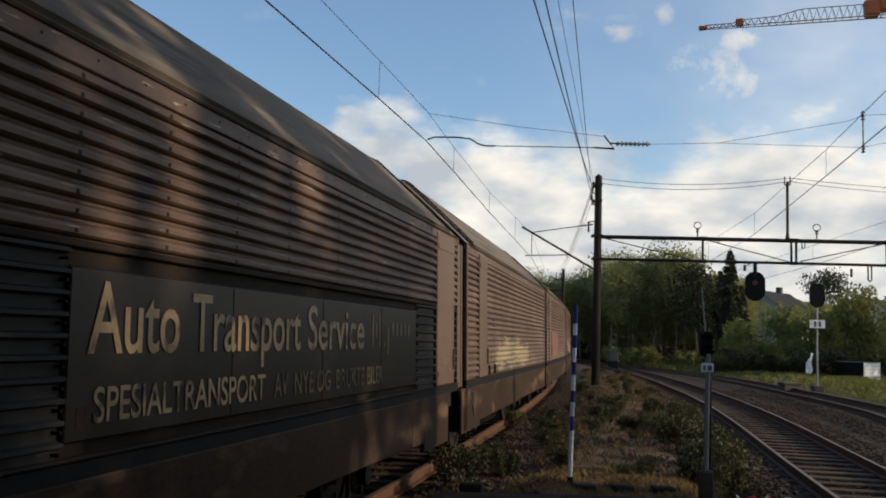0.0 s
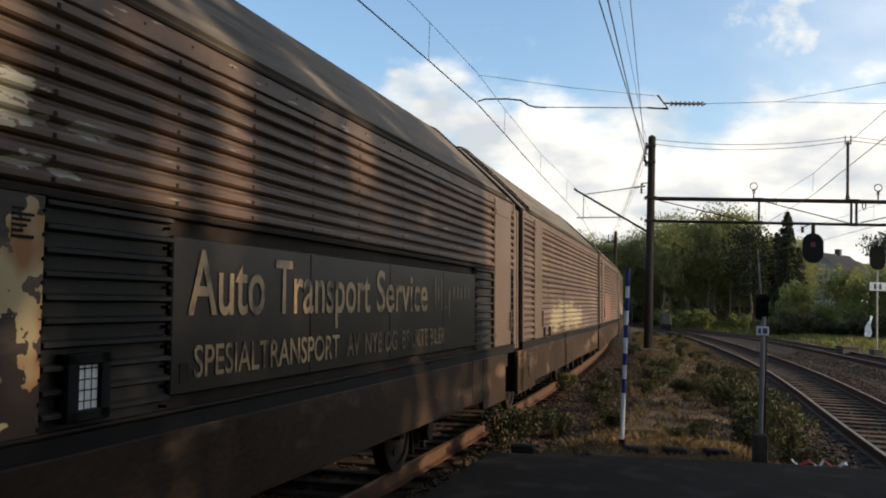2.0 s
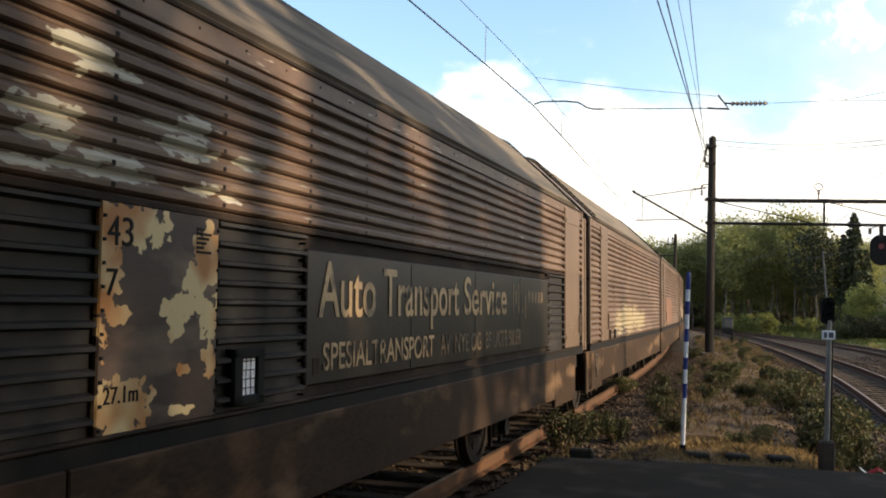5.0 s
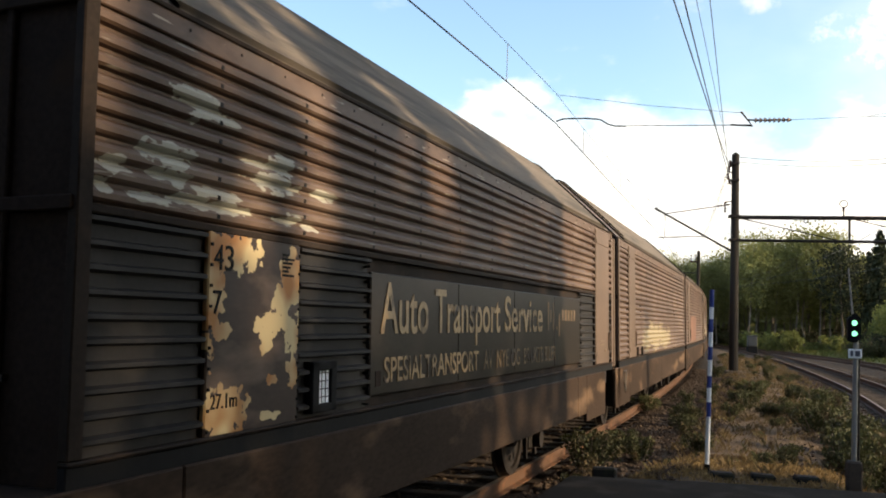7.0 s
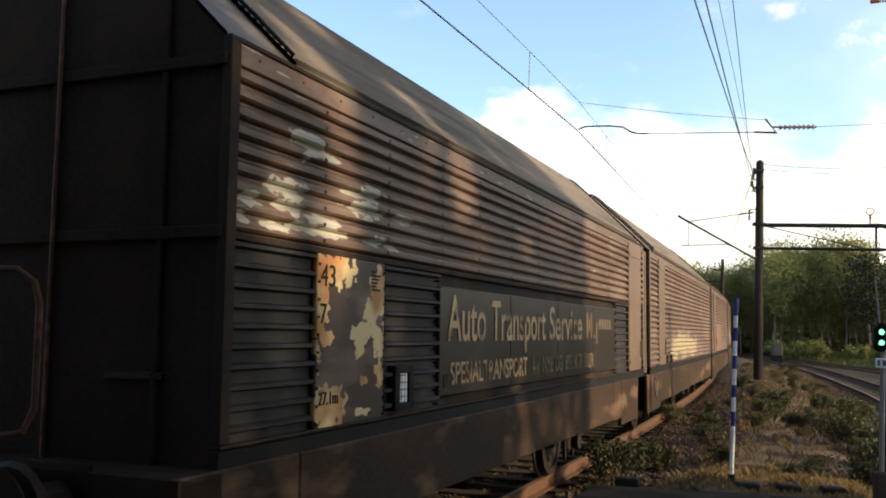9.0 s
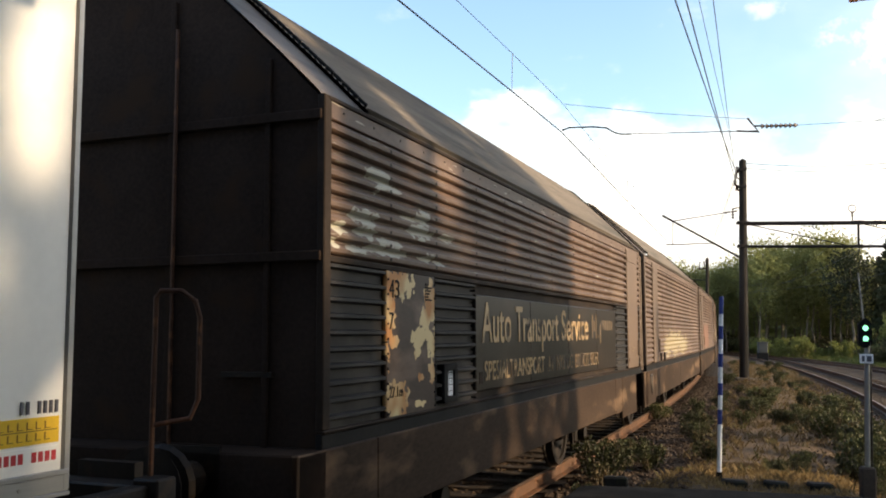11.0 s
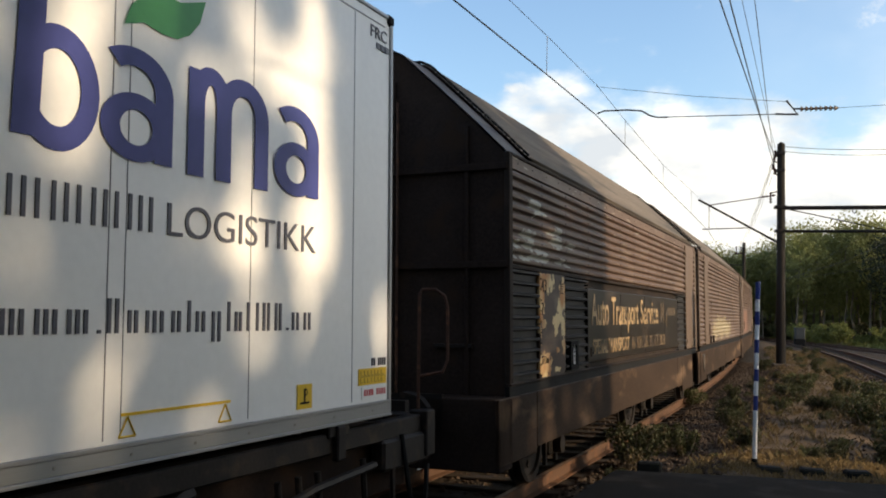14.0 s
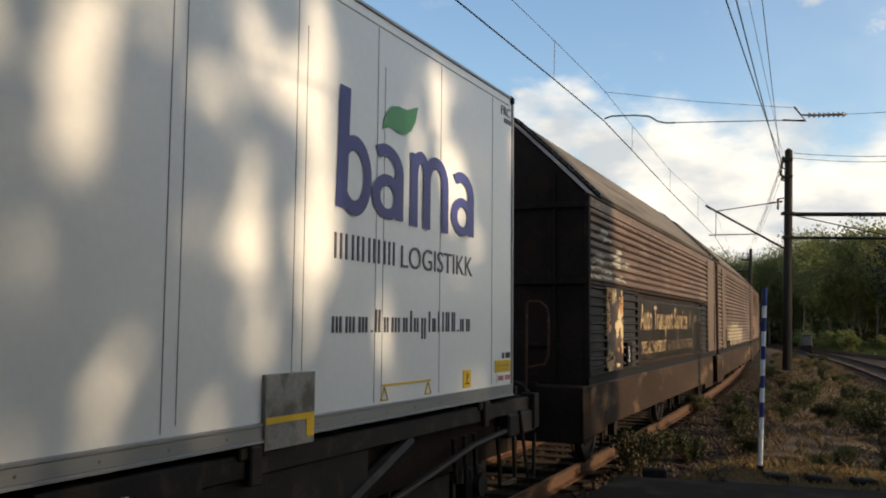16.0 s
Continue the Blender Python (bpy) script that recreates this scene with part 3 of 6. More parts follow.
def patch_paint(name, base, flake, centre, size, amount, scale, edge=None, blobs=()):
    """Paint that has flaked off round one place of the wall (y, z in metres on the wagon)."""
    m = surf(name, base, 0.5, 0, 0.35, 1.2, 30, 0.2, 0.004, (0.15, 0.105, 0.08), 0.35, stretch=(1, 0.35, 1))
    n, l = m.node_tree.nodes, m.node_tree.links
    b = n["Principled BSDF"]
    old = b.inputs["Base Color"].links[0].from_socket
    co = n.new("ShaderNodeTexCoord")
    mp = n.new("ShaderNodeMapping")
    mp.inputs["Scale"].default_value = (0.0, scale[0], scale[1])
    l.new(co.outputs["Object"], mp.inputs[0])
    t = n.new("ShaderNodeTexNoise")
    t.inputs["Scale"].default_value, t.inputs["Detail"].default_value, t.inputs["Roughness"].default_value = 1.0, 5, 0.45
    l.new(mp.outputs[0], t.inputs["Vector"])
    sp = n.new("ShaderNodeSeparateXYZ")
    l.new(co.outputs["Object"], sp.inputs[0])

    def mth(op, a, c=0.0):
        q = n.new("ShaderNodeMath")
        q.operation = op
        for i, v in enumerate((a, c)):
            if isinstance(v, (int, float)):
                q.inputs[i].default_value = v
            else:
                l.new(v, q.inputs[i])
        return q.outputs[0]
    dy = mth("POWER", mth("ABSOLUTE", mth("DIVIDE", mth("SUBTRACT", sp.outputs[1], centre[0]), size[0])), 2)
    dz = mth("POWER", mth("ABSOLUTE", mth("DIVIDE", mth("SUBTRACT", sp.outputs[2], centre[1]), size[1])), 2)
    fall = mth("MULTIPLY", mth("ADD", dy, dz), 0.12)
    v = mth("SUBTRACT", t.outputs[0], fall)
    if blobs:
        v = -9.0
        for y, z, a, c in blobs:
            ey = mth("DIVIDE", mth("SUBTRACT", sp.outputs[1], y), a)
            ez = mth("DIVIDE", mth("SUBTRACT", sp.outputs[2], z), c)
            v = mth("MAXIMUM", v, mth("SUBTRACT", 1.0, mth("ADD", mth("MULTIPLY", ey, ey), mth("MULTIPLY", ez, ez))))
        v = mth("ADD", v, mth("MULTIPLY", mth("SUBTRACT", t.outputs[0], 0.5), 4.2))
    if not edge:
        # bright scuffs along the ribs, which double as painted highlights on the crests
        m2 = n.new("ShaderNodeMapping")
        m2.inputs["Scale"].default_value = (0.0, 2.6, 38.0)
        l.new(co.outputs["Object"], m2.inputs[0])
        t2 = n.new("ShaderNodeTexNoise")
        t2.inputs["Scale"].default_value, t2.inputs["Detail"].default_value = 1.0, 3
        l.new(m2.outputs[0], t2.inputs["Vector"])
        v = mth("MAXIMUM", v, mth("SUBTRACT", t2.outputs[0], 0.655 - amount))
    mr = n.new("ShaderNodeMapRange")
    mr.inputs[1].default_value, mr.inputs[2].default_value = amount, amount + (0.12 if blobs else 0.012)
    l.new(v, mr.inputs[0])
    mx = n.new("ShaderNodeMix")
    mx.data_type = "RGBA"
    l.new(mr.outputs[0], mx.inputs[0])
    l.new(old, mx.inputs[6])
    mx.inputs[7].default_value = (*flake, 1)
    if edge:
        n4 = n.new("ShaderNodeTexNoise")
        n4.inputs["Scale"].default_value = 3.0
        l.new(co.outputs["Object"], n4.inputs["Vector"])
        rp = n.new("ShaderNodeValToRGB")
        rp.color_ramp.elements[0].color, rp.color_ramp.elements[1].color = (*edge, 1), (*flake, 1)
        rp.color_ramp.elements[0].position, rp.color_ramp.elements[1].position = 0.42, 0.58
        l.new(n4.outputs[0], rp.inputs[0])
        l.new(rp.outputs[0], mx.inputs[7])
    l.new(mx.outputs[2], b.inputs["Base Color"])
    return m


FLAKES = [(0.72, 2.885, 0.20, 0.045), (0.90, 2.83, 0.20, 0.04), (0.55, 2.575, 0.20, 0.06), (0.19, 2.48, 0.11, 0.04), (0.58, 2.485, 0.14, 0.045), (0.90, 2.455, 0.24, 0.035), (0.16, 2.385, 0.06, 0.04), (0.42, 2.37, 0.15, 0.025),
          (0.91, 2.395, 0.36, 0.035), (1.52, 2.69, 0.15, 0.06), (1.45, 2.58, 0.23, 0.055), (2.0, 2.585, 0.14, 0.035), (1.60, 2.40, 0.12, 0.035), (1.83, 2.38, 0.14, 0.02), (0.73, 2.79, 0.06, 0.03), (1.30, 2.66, 0.18, 0.02)]
M["flaked"] = patch_paint("flaking_brown_paint", (0.10, 0.064, 0.047), (0.36, 0.35, 0.30), (1.1, 2.64), (1.15, 0.40), 0.02, (12.0, 30.0), None, FLAKES)
M["wagon"] = patch_paint("worn_glinting_brown_paint", (0.10, 0.064, 0.047), (0.30, 0.25, 0.20), (5, 2.6), (50, 50), 0.70, (2.4, 34.0))
PEELED = [(1.06, 2.18, 0.25, 0.11), (0.88, 2.00, 0.11, 0.30), (0.95, 1.80, 0.10, 0.05), (1.02, 1.40, 0.20, 0.14), (1.62, 2.08, 0.12, 0.17), (1.52, 1.96, 0.10, 0.09), (1.45, 1.84, 0.15, 0.06),
          (1.38, 1.76, 0.08, 0.09), (1.65, 1.78, 0.08, 0.11), (1.65, 1.58, 0.06, 0.08), (1.43, 1.55, 0.06, 0.035), (1.43, 1.36, 0.10, 0.03), (1.30, 1.83, 0.05, 0.04)]
M["placard"] = patch_paint("peeling_placard", (0.034, 0.022, 0.018), (0.52, 0.41, 0.23), (1.28, 1.8), (1.6, 1.6), 0.0, (15.0, 17.0), (0.34, 0.15, 0.05), PEELED)
SPRAY = [(3.5, 1.58, 0.5, 0.22), (4.3, 1.70, 0.5, 0.22), (5.1, 1.60, 0.55, 0.28), (6.0, 1.68, 0.5, 0.25), (6.8, 1.55, 0.55, 0.22), (7.5, 1.62, 0.4, 0.18)]
M["graffiti"] = patch_paint("pale_sprayed_paint", (0.10, 0.066, 0.049), (0.27, 0.225, 0.145), (5.5, 1.6), (3, 0.5), 0.0, (3.2, 14.0), None, SPRAY)
M["redpaint"] = surf("faded_red_paint", (0.16, 0.085, 0.062), 0.5, 0, 0.3, 1, 20, 0.1, 0.002, (0.14, 0.08, 0.06), 0.4)


def waves(z0, z1, n, depth, x=1.5):
    """A wall profile with n broad rounded swages."""
    out, p = [(x, z0)], (z1 - z0) / n
    for i in range(n):
        z = z0 + i * p
        out += [(x + depth * d, z + p * f) for f, d in ((0.14, 0.0), (0.22, 0.62), (0.34, 0.96), (0.60, 1.0), (0.78, 0.72), (0.92, 0.30), (1.0, 0.0))]
    return out


def ribs(z0, z1, n, depth, flat, x=1.5):
    """A wall profile with n horizontal ribs, from the bottom up."""
    out, p = [(x, z0)], (z1 - z0) / n
    for i in range(n):
        z = z0 + i * p
        out += [(x, z + p * flat), (x + depth, z + p * (flat + 0.12)), (x + depth, z + p * 0.88), (x, z + p)]
    return out


def flip(bm):
    """The same piece for the other side of the wagon."""
    bmesh.ops.scale(bm, vec=(-1, 1, 1), verts=bm.verts)
    bmesh.ops.reverse_faces(bm, faces=bm.faces)
    return bm


def lettering(name, text, y0, y1, z0, cap, material, parent, x, bold=0.0):
    """Letters on a wall that faces +x, read along +y."""
    cu = bpy.data.curves.new(name, "FONT")
    cu.body, cu.size, cu.extrude, cu.offset = text, 1.0, 0.002, bold
    tmp = bpy.data.objects.new(name, cu)
    me = bpy.data.meshes.new_from_object(tmp)
    bpy.data.objects.remove(tmp)
    xs, ys = [v.co.x for v in me.vertices], [v.co.y for v in me.vertices]
    sx = (y1 - y0) / (max(xs) - min(xs))
    sy = cap / 0.73
    lo = min(xs)
    for v in me.vertices:
        v.co = (x + v.co.z, y0 + (v.co.x - lo) * sx, z0 + v.co.y * sy)
    me.materials.clear()
    me.materials.append(material)
    ob = new(name, me)
    ob.parent = parent
    return ob


ROOF = [(1.52, 3.24), (1.50, 3.27), (1.26, 3.51), (1.01, 3.75), (0.76, 3.985), (0.54, 4.19), (0.44, 4.24), (0.0, 4.27)]
WHEEL_R = 0.46


def make_wheelset(parent, y, wheels, r=WHEEL_R):
    prof = [(0.0, 0.66), (0.10, 0.66), (0.11, 0.70), (r * 0.78, 0.72), (r * 0.80, 0.69), (r + 0.03, 0.69), (r + 0.03, 0.715), (r, 0.73), (r - 0.012, 0.82), (r * 0.80, 0.82), (r * 0.78, 0.79), (0.12, 0.77), (0.10, 0.86), (0.0, 0.86)]
    bm = B()
    for side in (-1, 1):
        rows = []
        for i in range(24):
            a = 2 * math.pi * i / 24
            rows.append([bm.verts.new((side * w, q * math.cos(a), q * math.sin(a))) for q, w in prof])
        for i in range(24):
            a, b = rows[i], rows[(i + 1) % 24]
            for j in range(len(prof) - 1):
                bm.faces.new((a[j], a[j + 1], b[j + 1], b[j]) if side > 0 else (a[j], b[j], b[j + 1], a[j + 1]))
    bmesh.ops.remove_doubles(bm, verts=bm.verts, dist=1e-4)
    tube(bm, (-0.7, 0, 0), (0.7, 0, 0), 0.08)
    for i in range(4):
        a = i * math.pi / 2 + 0.4
        box(bm, 0.80, 0.815, math.cos(a) * 0.25 - 0.03, math.cos(a) * 0.25 + 0.03, math.sin(a) * 0.25 - 0.03, math.sin(a) * 0.25 + 0.03)
    bmesh.ops.recalc_face_normals(bm, faces=bm.faces)
    ob = part("wheelset", bm, M["steel"], parent, "grimy steel wheelset with a bright tread")
    ob.matrix_local = pose(0, y, r)
    wheels.append((ob, y, r))
    return ob


def make_bogie(parent, y, wheels, half=0.9):
    bm = B()
    for s in (-1, 1):
        x0, x1 = (0.96, 1.06) if s > 0 else (-1.06, -0.96)
        box(bm, x0, x1, y - half - 0.45, y + half + 0.45, 0.62, 0.78, 0.02)
        box(bm, x0, x1, y - 0.45, y + 0.45, 0.38, 0.64, 0.03)
        for d in (-half, half):
            box(bm, x0 - 0.02, x1 + 0.04, y + d - 0.16, y + d + 0.16, 0.32, 0.62, 0.03)
            tube(bm, (x1 if s > 0 else x0, y + d, WHEEL_R), ((x1 + 0.10) if s > 0 else (x0 - 0.10), y + d, WHEEL_R), 0.10, n=14)
            for e in (-0.25, 0.25):
                tube(bm, (s * 1.02, y + d + e, 0.50), (s * 1.02, y + d + e, 0.66), 0.06, n=10)
        box(bm, x0 - 0.02, x1 + 0.02, y - half + 0.40, y - half + 0.46, 0.20, 0.6)
        box(bm, x0 - 0.02, x1 + 0.02, y + half - 0.46, y + half - 0.40, 0.20, 0.6)
    box(bm, -1.0, 1.0, y - 0.25, y + 0.25, 0.55, 0.85, 0.03)
    part("bogie", bm, M["steel"], parent, "black bogie frame with axle boxes and springs")
    for d in (-half, half):
        make_wheelset(parent, y + d, wheels)


def make_axle(parent, y, wheels):
    """A single axle in leaf-sprung guides."""
    for s in (-1, 1):
        x0, x1 = (0.98, 1.10) if s > 0 else (-1.10, -0.98)
        bm = box(B(), x0, x1, y - 0.15, y + 0.15, 0.34, 0.60, 0.03)
        tube(bm, (s * 1.1, y, WHEEL_R), (s * 1.19, y, WHEEL_R), 0.1, n=14)
        part("axle_box", bm, M["steel"], parent, "grimy cast axle box")
        bm = B()
        for k in range(6):
            box(bm, s * 1.04 - 0.05, s * 1.04 + 0.05, y - 0.62 + k * 0.09, y + 0.62 - k * 0.09, 0.76 - k * 0.016, 0.774 - k * 0.016)
        part("leaf_spring", bm, M["steel"], parent, "black leaf spring")
        for e in (-0.68, 0.68):
            bm = tube(B(), (s * 1.04, y + e * 0.9, 0.76), (s * 1.04, y + e, 0.60), 0.02)
            box(bm, s * 1.04 - 0.04, s * 1.04 + 0.04, y + e - 0.04, y + e + 0.04, 0.56, 0.9)
            part("spring_hanger", bm, M["steel"], parent)
        for e in (-0.2, 0.2):
            part("axle_guide", box(B(), s * 1.04 - 0.02, s * 1.04 + 0.02, y + e - 0.03, y + e + 0.03, 0.25, 0.9), M["steel"], parent)
    make_wheelset(parent, y, wheels)


def make_buffer(parent, x, y, out, z=1.05):
    bm = tube(B(), (x, y, z), (x, y + out * 0.17, z), 0.10, n=14)
    tube(bm, (x, y + out * 0.17, z), (x, y + out * 0.28, z), 0.075, n=14)
    tube(bm, (x, y + out * 0.28, z), (x, y + out * 0.31, z), 0.22, 0.20, n=18)
    box(bm, x - 0.18, x + 0.18, y - 0.02, y + out * 0.02 + 0.02, z - 0.18, z + 0.18)
    part("buffer", bm, M["steel"], parent)


def make_car_carrier(length, wheels, kind):
    """A closed car-carrier wagon; kind tells the lettering and the doors apart."""
    labels = {"named": "brown closed car-carrier wagon with ribbed sides and a dark name board", "sprayed": "brown closed car-carrier wagon with pale sprayed paint on its ribbed side", "red": "brown closed car-carrier wagon with a faded red door panel"}
    t = thing("car_carrier_wagon", labels[kind], "wagon", group="closed car-carrier wagons")
    L = length
    named = kind == "named"
    upper = waves(2.30, 3.12, 9, 0.040) if named else waves(1.31, 3.12, 20, 0.038)
    d0, d1 = (9.75, 10.72) if named else (1.04, 1.84)
    # upper wall
    spans = [(0.08, d0), (d1, L - 0.06)]
    for a, b in spans:
        for bm in (sweep(B(), upper, a, b, 4), flip(sweep(B(), upper, a, b, 4))):
            part("upper_wall", bm, M["flaked"] if named else M["graffiti"] if kind == "sprayed" else M["wagon"], t, "ribbed brown wall with flaking paint" if named else "ribbed brown wall with pale sprayed paint" if kind == "sprayed" else "ribbed brown wall")
    # lower wall of the lettered wagon, broken by its placard, board and door
    lower = ribs(1.29, 2.27, 10, 0.038, 0.58)
    if named:
        for bm in [f(sweep(B(), lower, a, b, 3)) for a, b in ((0.08, 0.85), (1.72, 2.63), (8.83, d0), (d1, L - 0.06)) for f in (lambda q: q, flip)]:
            part("lower_wall", bm, M["slate"], t, "ribbed slate-dark lower wall")
    # inner shell, so that the ribs stand on something
    bm = B()
    box(bm, -1.495, 1.495, 0.06, L - 0.04, 1.20, 3.22)
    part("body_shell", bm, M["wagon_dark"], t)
    for x in (1, -1):
        part("lower_strip", box(B(), x * 1.49, x * 1.535, 0.0, L, 1.195, 1.284, 0.006), M["black"], t, "black strip under the wall")
        for w, a, b, z0, z1 in ((1.535, 0.05, L - 0.04, 2.268, 2.305), (1.55, 0.0, L, 1.286, 1.305))[0 if named else 1:]:
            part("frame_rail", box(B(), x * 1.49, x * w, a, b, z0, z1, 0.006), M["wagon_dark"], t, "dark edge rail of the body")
        for a, b in ((0.0, 0.085), (L - 0.07, L)):
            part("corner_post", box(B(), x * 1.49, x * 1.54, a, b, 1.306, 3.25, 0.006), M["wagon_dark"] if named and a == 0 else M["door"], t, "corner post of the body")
    for x in (1, -1):
        part("eave_rail", box(B(), x * 1.49, x * 1.53, 0.05, L - 0.04, 3.118, 3.245, 0.006), M["wagon"], t, "brown eave rail")
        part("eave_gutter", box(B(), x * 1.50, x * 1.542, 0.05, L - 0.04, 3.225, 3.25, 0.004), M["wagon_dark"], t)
    # sliding door
    bm = box(B(), 1.50, 1.548, d0 + 0.02, d1 - 0.02, 1.31, 3.19, 0.012)
    for z in (1.45, 3.02):
        box(bm, 1.545, 1.556, d0 + 0.05, d1 - 0.05, z - 0.03, z + 0.03)
    tube(bm, (1.57, d1 - 0.12, 1.5), (1.57, d1 - 0.12, 1.75), 0.014)
    door = part("door", bm, M["door"], t, "smooth brown sliding door")
    bm = box(B(), 1.547, 1.552, d0 + 0.30, d0 + 0.62, 1.62, 1.635)
    box(bm, 1.547, 1.552, d0 + 0.30, d0 + 0.55, 1.57, 1.585)
    box(bm, 1.547, 1.552, d0 + 0.62, d0 + 0.74, 1.42, 1.52)
    part("small_print", bm, M["dgold"], door)
    # solebar skirt
    sk0, sk1 = (-0.28, L - 0.1) if named else (0.0, L - 0.3)
    for x in (1, -1):
        for a, b, z in ((sk0, 0.70, 0.66), (0.71, 8.63, 0.71), (8.64, 9.14, 0.70), (9.15, 10.37, 0.60)) if named else ((-0.45, 1.05, 0.60), (1.06, 5.8, 0.68), (5.81, sk1, 0.70)):
            part("skirt", box(B(), x * 1.50, x * 1.55, a, b, z, 1.20, 0.008), M["skirt"], t, "dusty brown skirt plate under the wall")
    bm = box(B(), -1.45, 1.45, 0.05, L - 0.05, 1.0, 1.18)
    for x in (-0.5, 0.5):
        box(bm, x - 0.08, x + 0.08, 0.0, L, 0.75, 1.0)
    part("underframe", bm, M["steel"], t)
    # roof: low end strips and a raised middle
    full = [(x, z) for x, z in ROOF] + [(-x, z) for x, z in reversed(ROOF[:-1])]
    for a in (0.0, L - 0.6):
        part("roof_end", sweep(B(), full, a, a + 0.6, 1), M["roof"], t, "sloping roof strip at the wagon end")
    bm = B()
    seams = []
    for i, ((xa, za), (xb, zb)) in enumerate(zip(ROOF, ROOF[1:])):
        for k in range(6):
            f = k / 6
            x, z = xa + (xb - xa) * f, za + (zb - za) * f
            seams += [(x + 0.018, z + 0.018), (x + (xb - xa) * 0.05 + 0.028, z + (zb - za) * 0.05 + 0.028), (x + (xb - xa) * 0.09 + 0.018, z + (zb - za) * 0.09 + 0.018)]
    seams.append((0, 4.295))
    main = [(1.53, 3.235)] + seams
    main = main + [(-x, z) for x, z in reversed(main[:-1])]
    sweep(bm, main, 0.58, L - 0.55, 3)
    part("roof", bm, M["roof"], t, "grimy sheet-metal roof with lengthwise seams")
    for y0 in (0.56, L - 0.60):
        bm = B()
        for (xa, za), (xb, zb) in zip(ROOF[1:], ROOF[2:]):
            for sgn in (1, -1):
                for k in range(4):
                    f0, f1 = k / 4, k / 4 + 0.215
                    a = Vector((sgn * (xa + (xb - xa) * f0 + 0.03), y0, za + (zb - za) * f0 + 0.035))
                    b = Vector((sgn * (xa + (xb - xa) * f1 + 0.03), y0, za + (zb - za) * f1 + 0.035))
                    tube(bm, a, b, 0.012, n=6)
        tube(bm, (-0.46, y0, 4.275), (0.46, y0, 4.275), 0.016, n=6)
        part("roof_hinge", bm, M["black"], t, "black toothed lip across the roof")
    bm = B()
    for x in (1, -1):
        for k in range(26):
            y = 0.25 + (L - 0.5) * k / 25
            box(bm, x * 1.525, x * 1.533, y - 0.006, y + 0.006, 3.175, 3.187)
    for y in (0.92, 1.74, 2.65, 3.45, 4.3, 5.15, 6.2, 7.3, 8.4, 9.6):
        for k in range(9):
            z = 2.30 + 0.82 * (k + 0.48) / 9
            box(bm, 1.530, 1.541, y - 0.012, y + 0.012, z - 0.011, z + 0.011)
    for y in (0.88, 1.70, 2.60, 8.87):
        for k in range(10):
            box(bm, 1.50, 1.542, y - 0.008, y + 0.008, 1.32 + 0.098 * k, 1.335 + 0.098 * k)
    tagged(part("rivets", bm, M["black"], t, "rows of dark rivets"), kind="stuff")
    # end wall: the shade on this sunless end is put into its colour
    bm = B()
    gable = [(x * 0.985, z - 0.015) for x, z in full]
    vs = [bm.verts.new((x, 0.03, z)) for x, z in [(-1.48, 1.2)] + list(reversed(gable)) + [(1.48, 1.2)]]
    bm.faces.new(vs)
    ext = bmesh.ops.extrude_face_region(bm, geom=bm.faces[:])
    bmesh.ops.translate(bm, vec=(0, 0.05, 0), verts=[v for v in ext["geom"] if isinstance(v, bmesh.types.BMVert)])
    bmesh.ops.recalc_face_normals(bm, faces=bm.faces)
    part("end_wall", bm, M["shade_black"], t, "end wall with stiffeners, coloured nearly black for its shade")
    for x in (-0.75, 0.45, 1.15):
        part("stiffener", box(B(), x - 0.02, x + 0.02, 0.0, 0.032, 1.2, 3.95 if abs(x) < 0.8 else 3.5, 0.006), M["shade_black"], t)
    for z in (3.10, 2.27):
        part("cross_rail", box(B(), -1.5, 1.52, -0.015, 0.034, z, z + 0.06, 0.006), M["shade_black"], t)
    part("end_beam", box(B(), -1.52, 1.55, -0.28, 0.03, 0.62, 1.20, 0.01), M["shade_black"], t, "heavy end beam, coloured dark for its shade")
    part("latch_bar", box(B(), 0.85, 1.2, 0.0, 0.033, 1.6, 1.63), M["steel"], t)
    bm = pipe(B(), [(1.44, L - 0.02, 1.25), (1.44, L + 0.1, 1.3), (1.44, L + 0.1, 3.1), (1.44, L - 0.02, 3.2)], 0.03)
    part("end_post", bm, M["skirt"], t, "dark corner post at the wagon end")
    bm = B()
    for k in range(5):
        box(bm, -1.49 + 0.012 * (k % 2), 1.49 - 0.012 * (k % 2), L + 0.01 + k * 0.098, L + 0.10 + k * 0.098, 1.22, 3.2, 0.012)
    box(bm, -1.2, 1.2, L, L + GAP * 0.94, 0.8, 3.15)
    part("bellows", bm, M["door"], t, "brown folded bellows between the wagons")
    if named:
        part("conduit", pipe(B(), [(0.51, -0.03, 1.2), (0.51, -0.03, 2.6), (0.51, -0.03, 3.75)], 0.013), M["iron"], t, "thin rusty conduit")
        bm = box(B(), 1.50, 1.535, 0.86, 1.71, 1.30, 2.275, 0.008)
        plate = part("placard", bm, M["placard"], t, "brown data placard with peeled cream and orange patches")
        lettering("stencil", "4", 0.90, 0.975, 2.09, 0.13, M["black"], plate, 1.537)
        lettering("stencil", "3", 0.99, 1.06, 2.09, 0.13, M["black"], plate, 1.537)
        lettering("stencil", "7", 0.90, 0.97, 1.88, 0.12, M["black"], plate, 1.537)
        lettering("stencil", "27.1m", 0.90, 1.12, 1.43, 0.075, M["black"], plate, 1.537)
        bm = B()
        for k in range(6):
            box(bm, 1.536, 1.539, 1.52, 1.52 + 0.06 + 0.02 * (k * 7 % 4), 2.20 - k * 0.022, 2.212 - k * 0.022)
        part("small_print", bm, M["black"], plate)
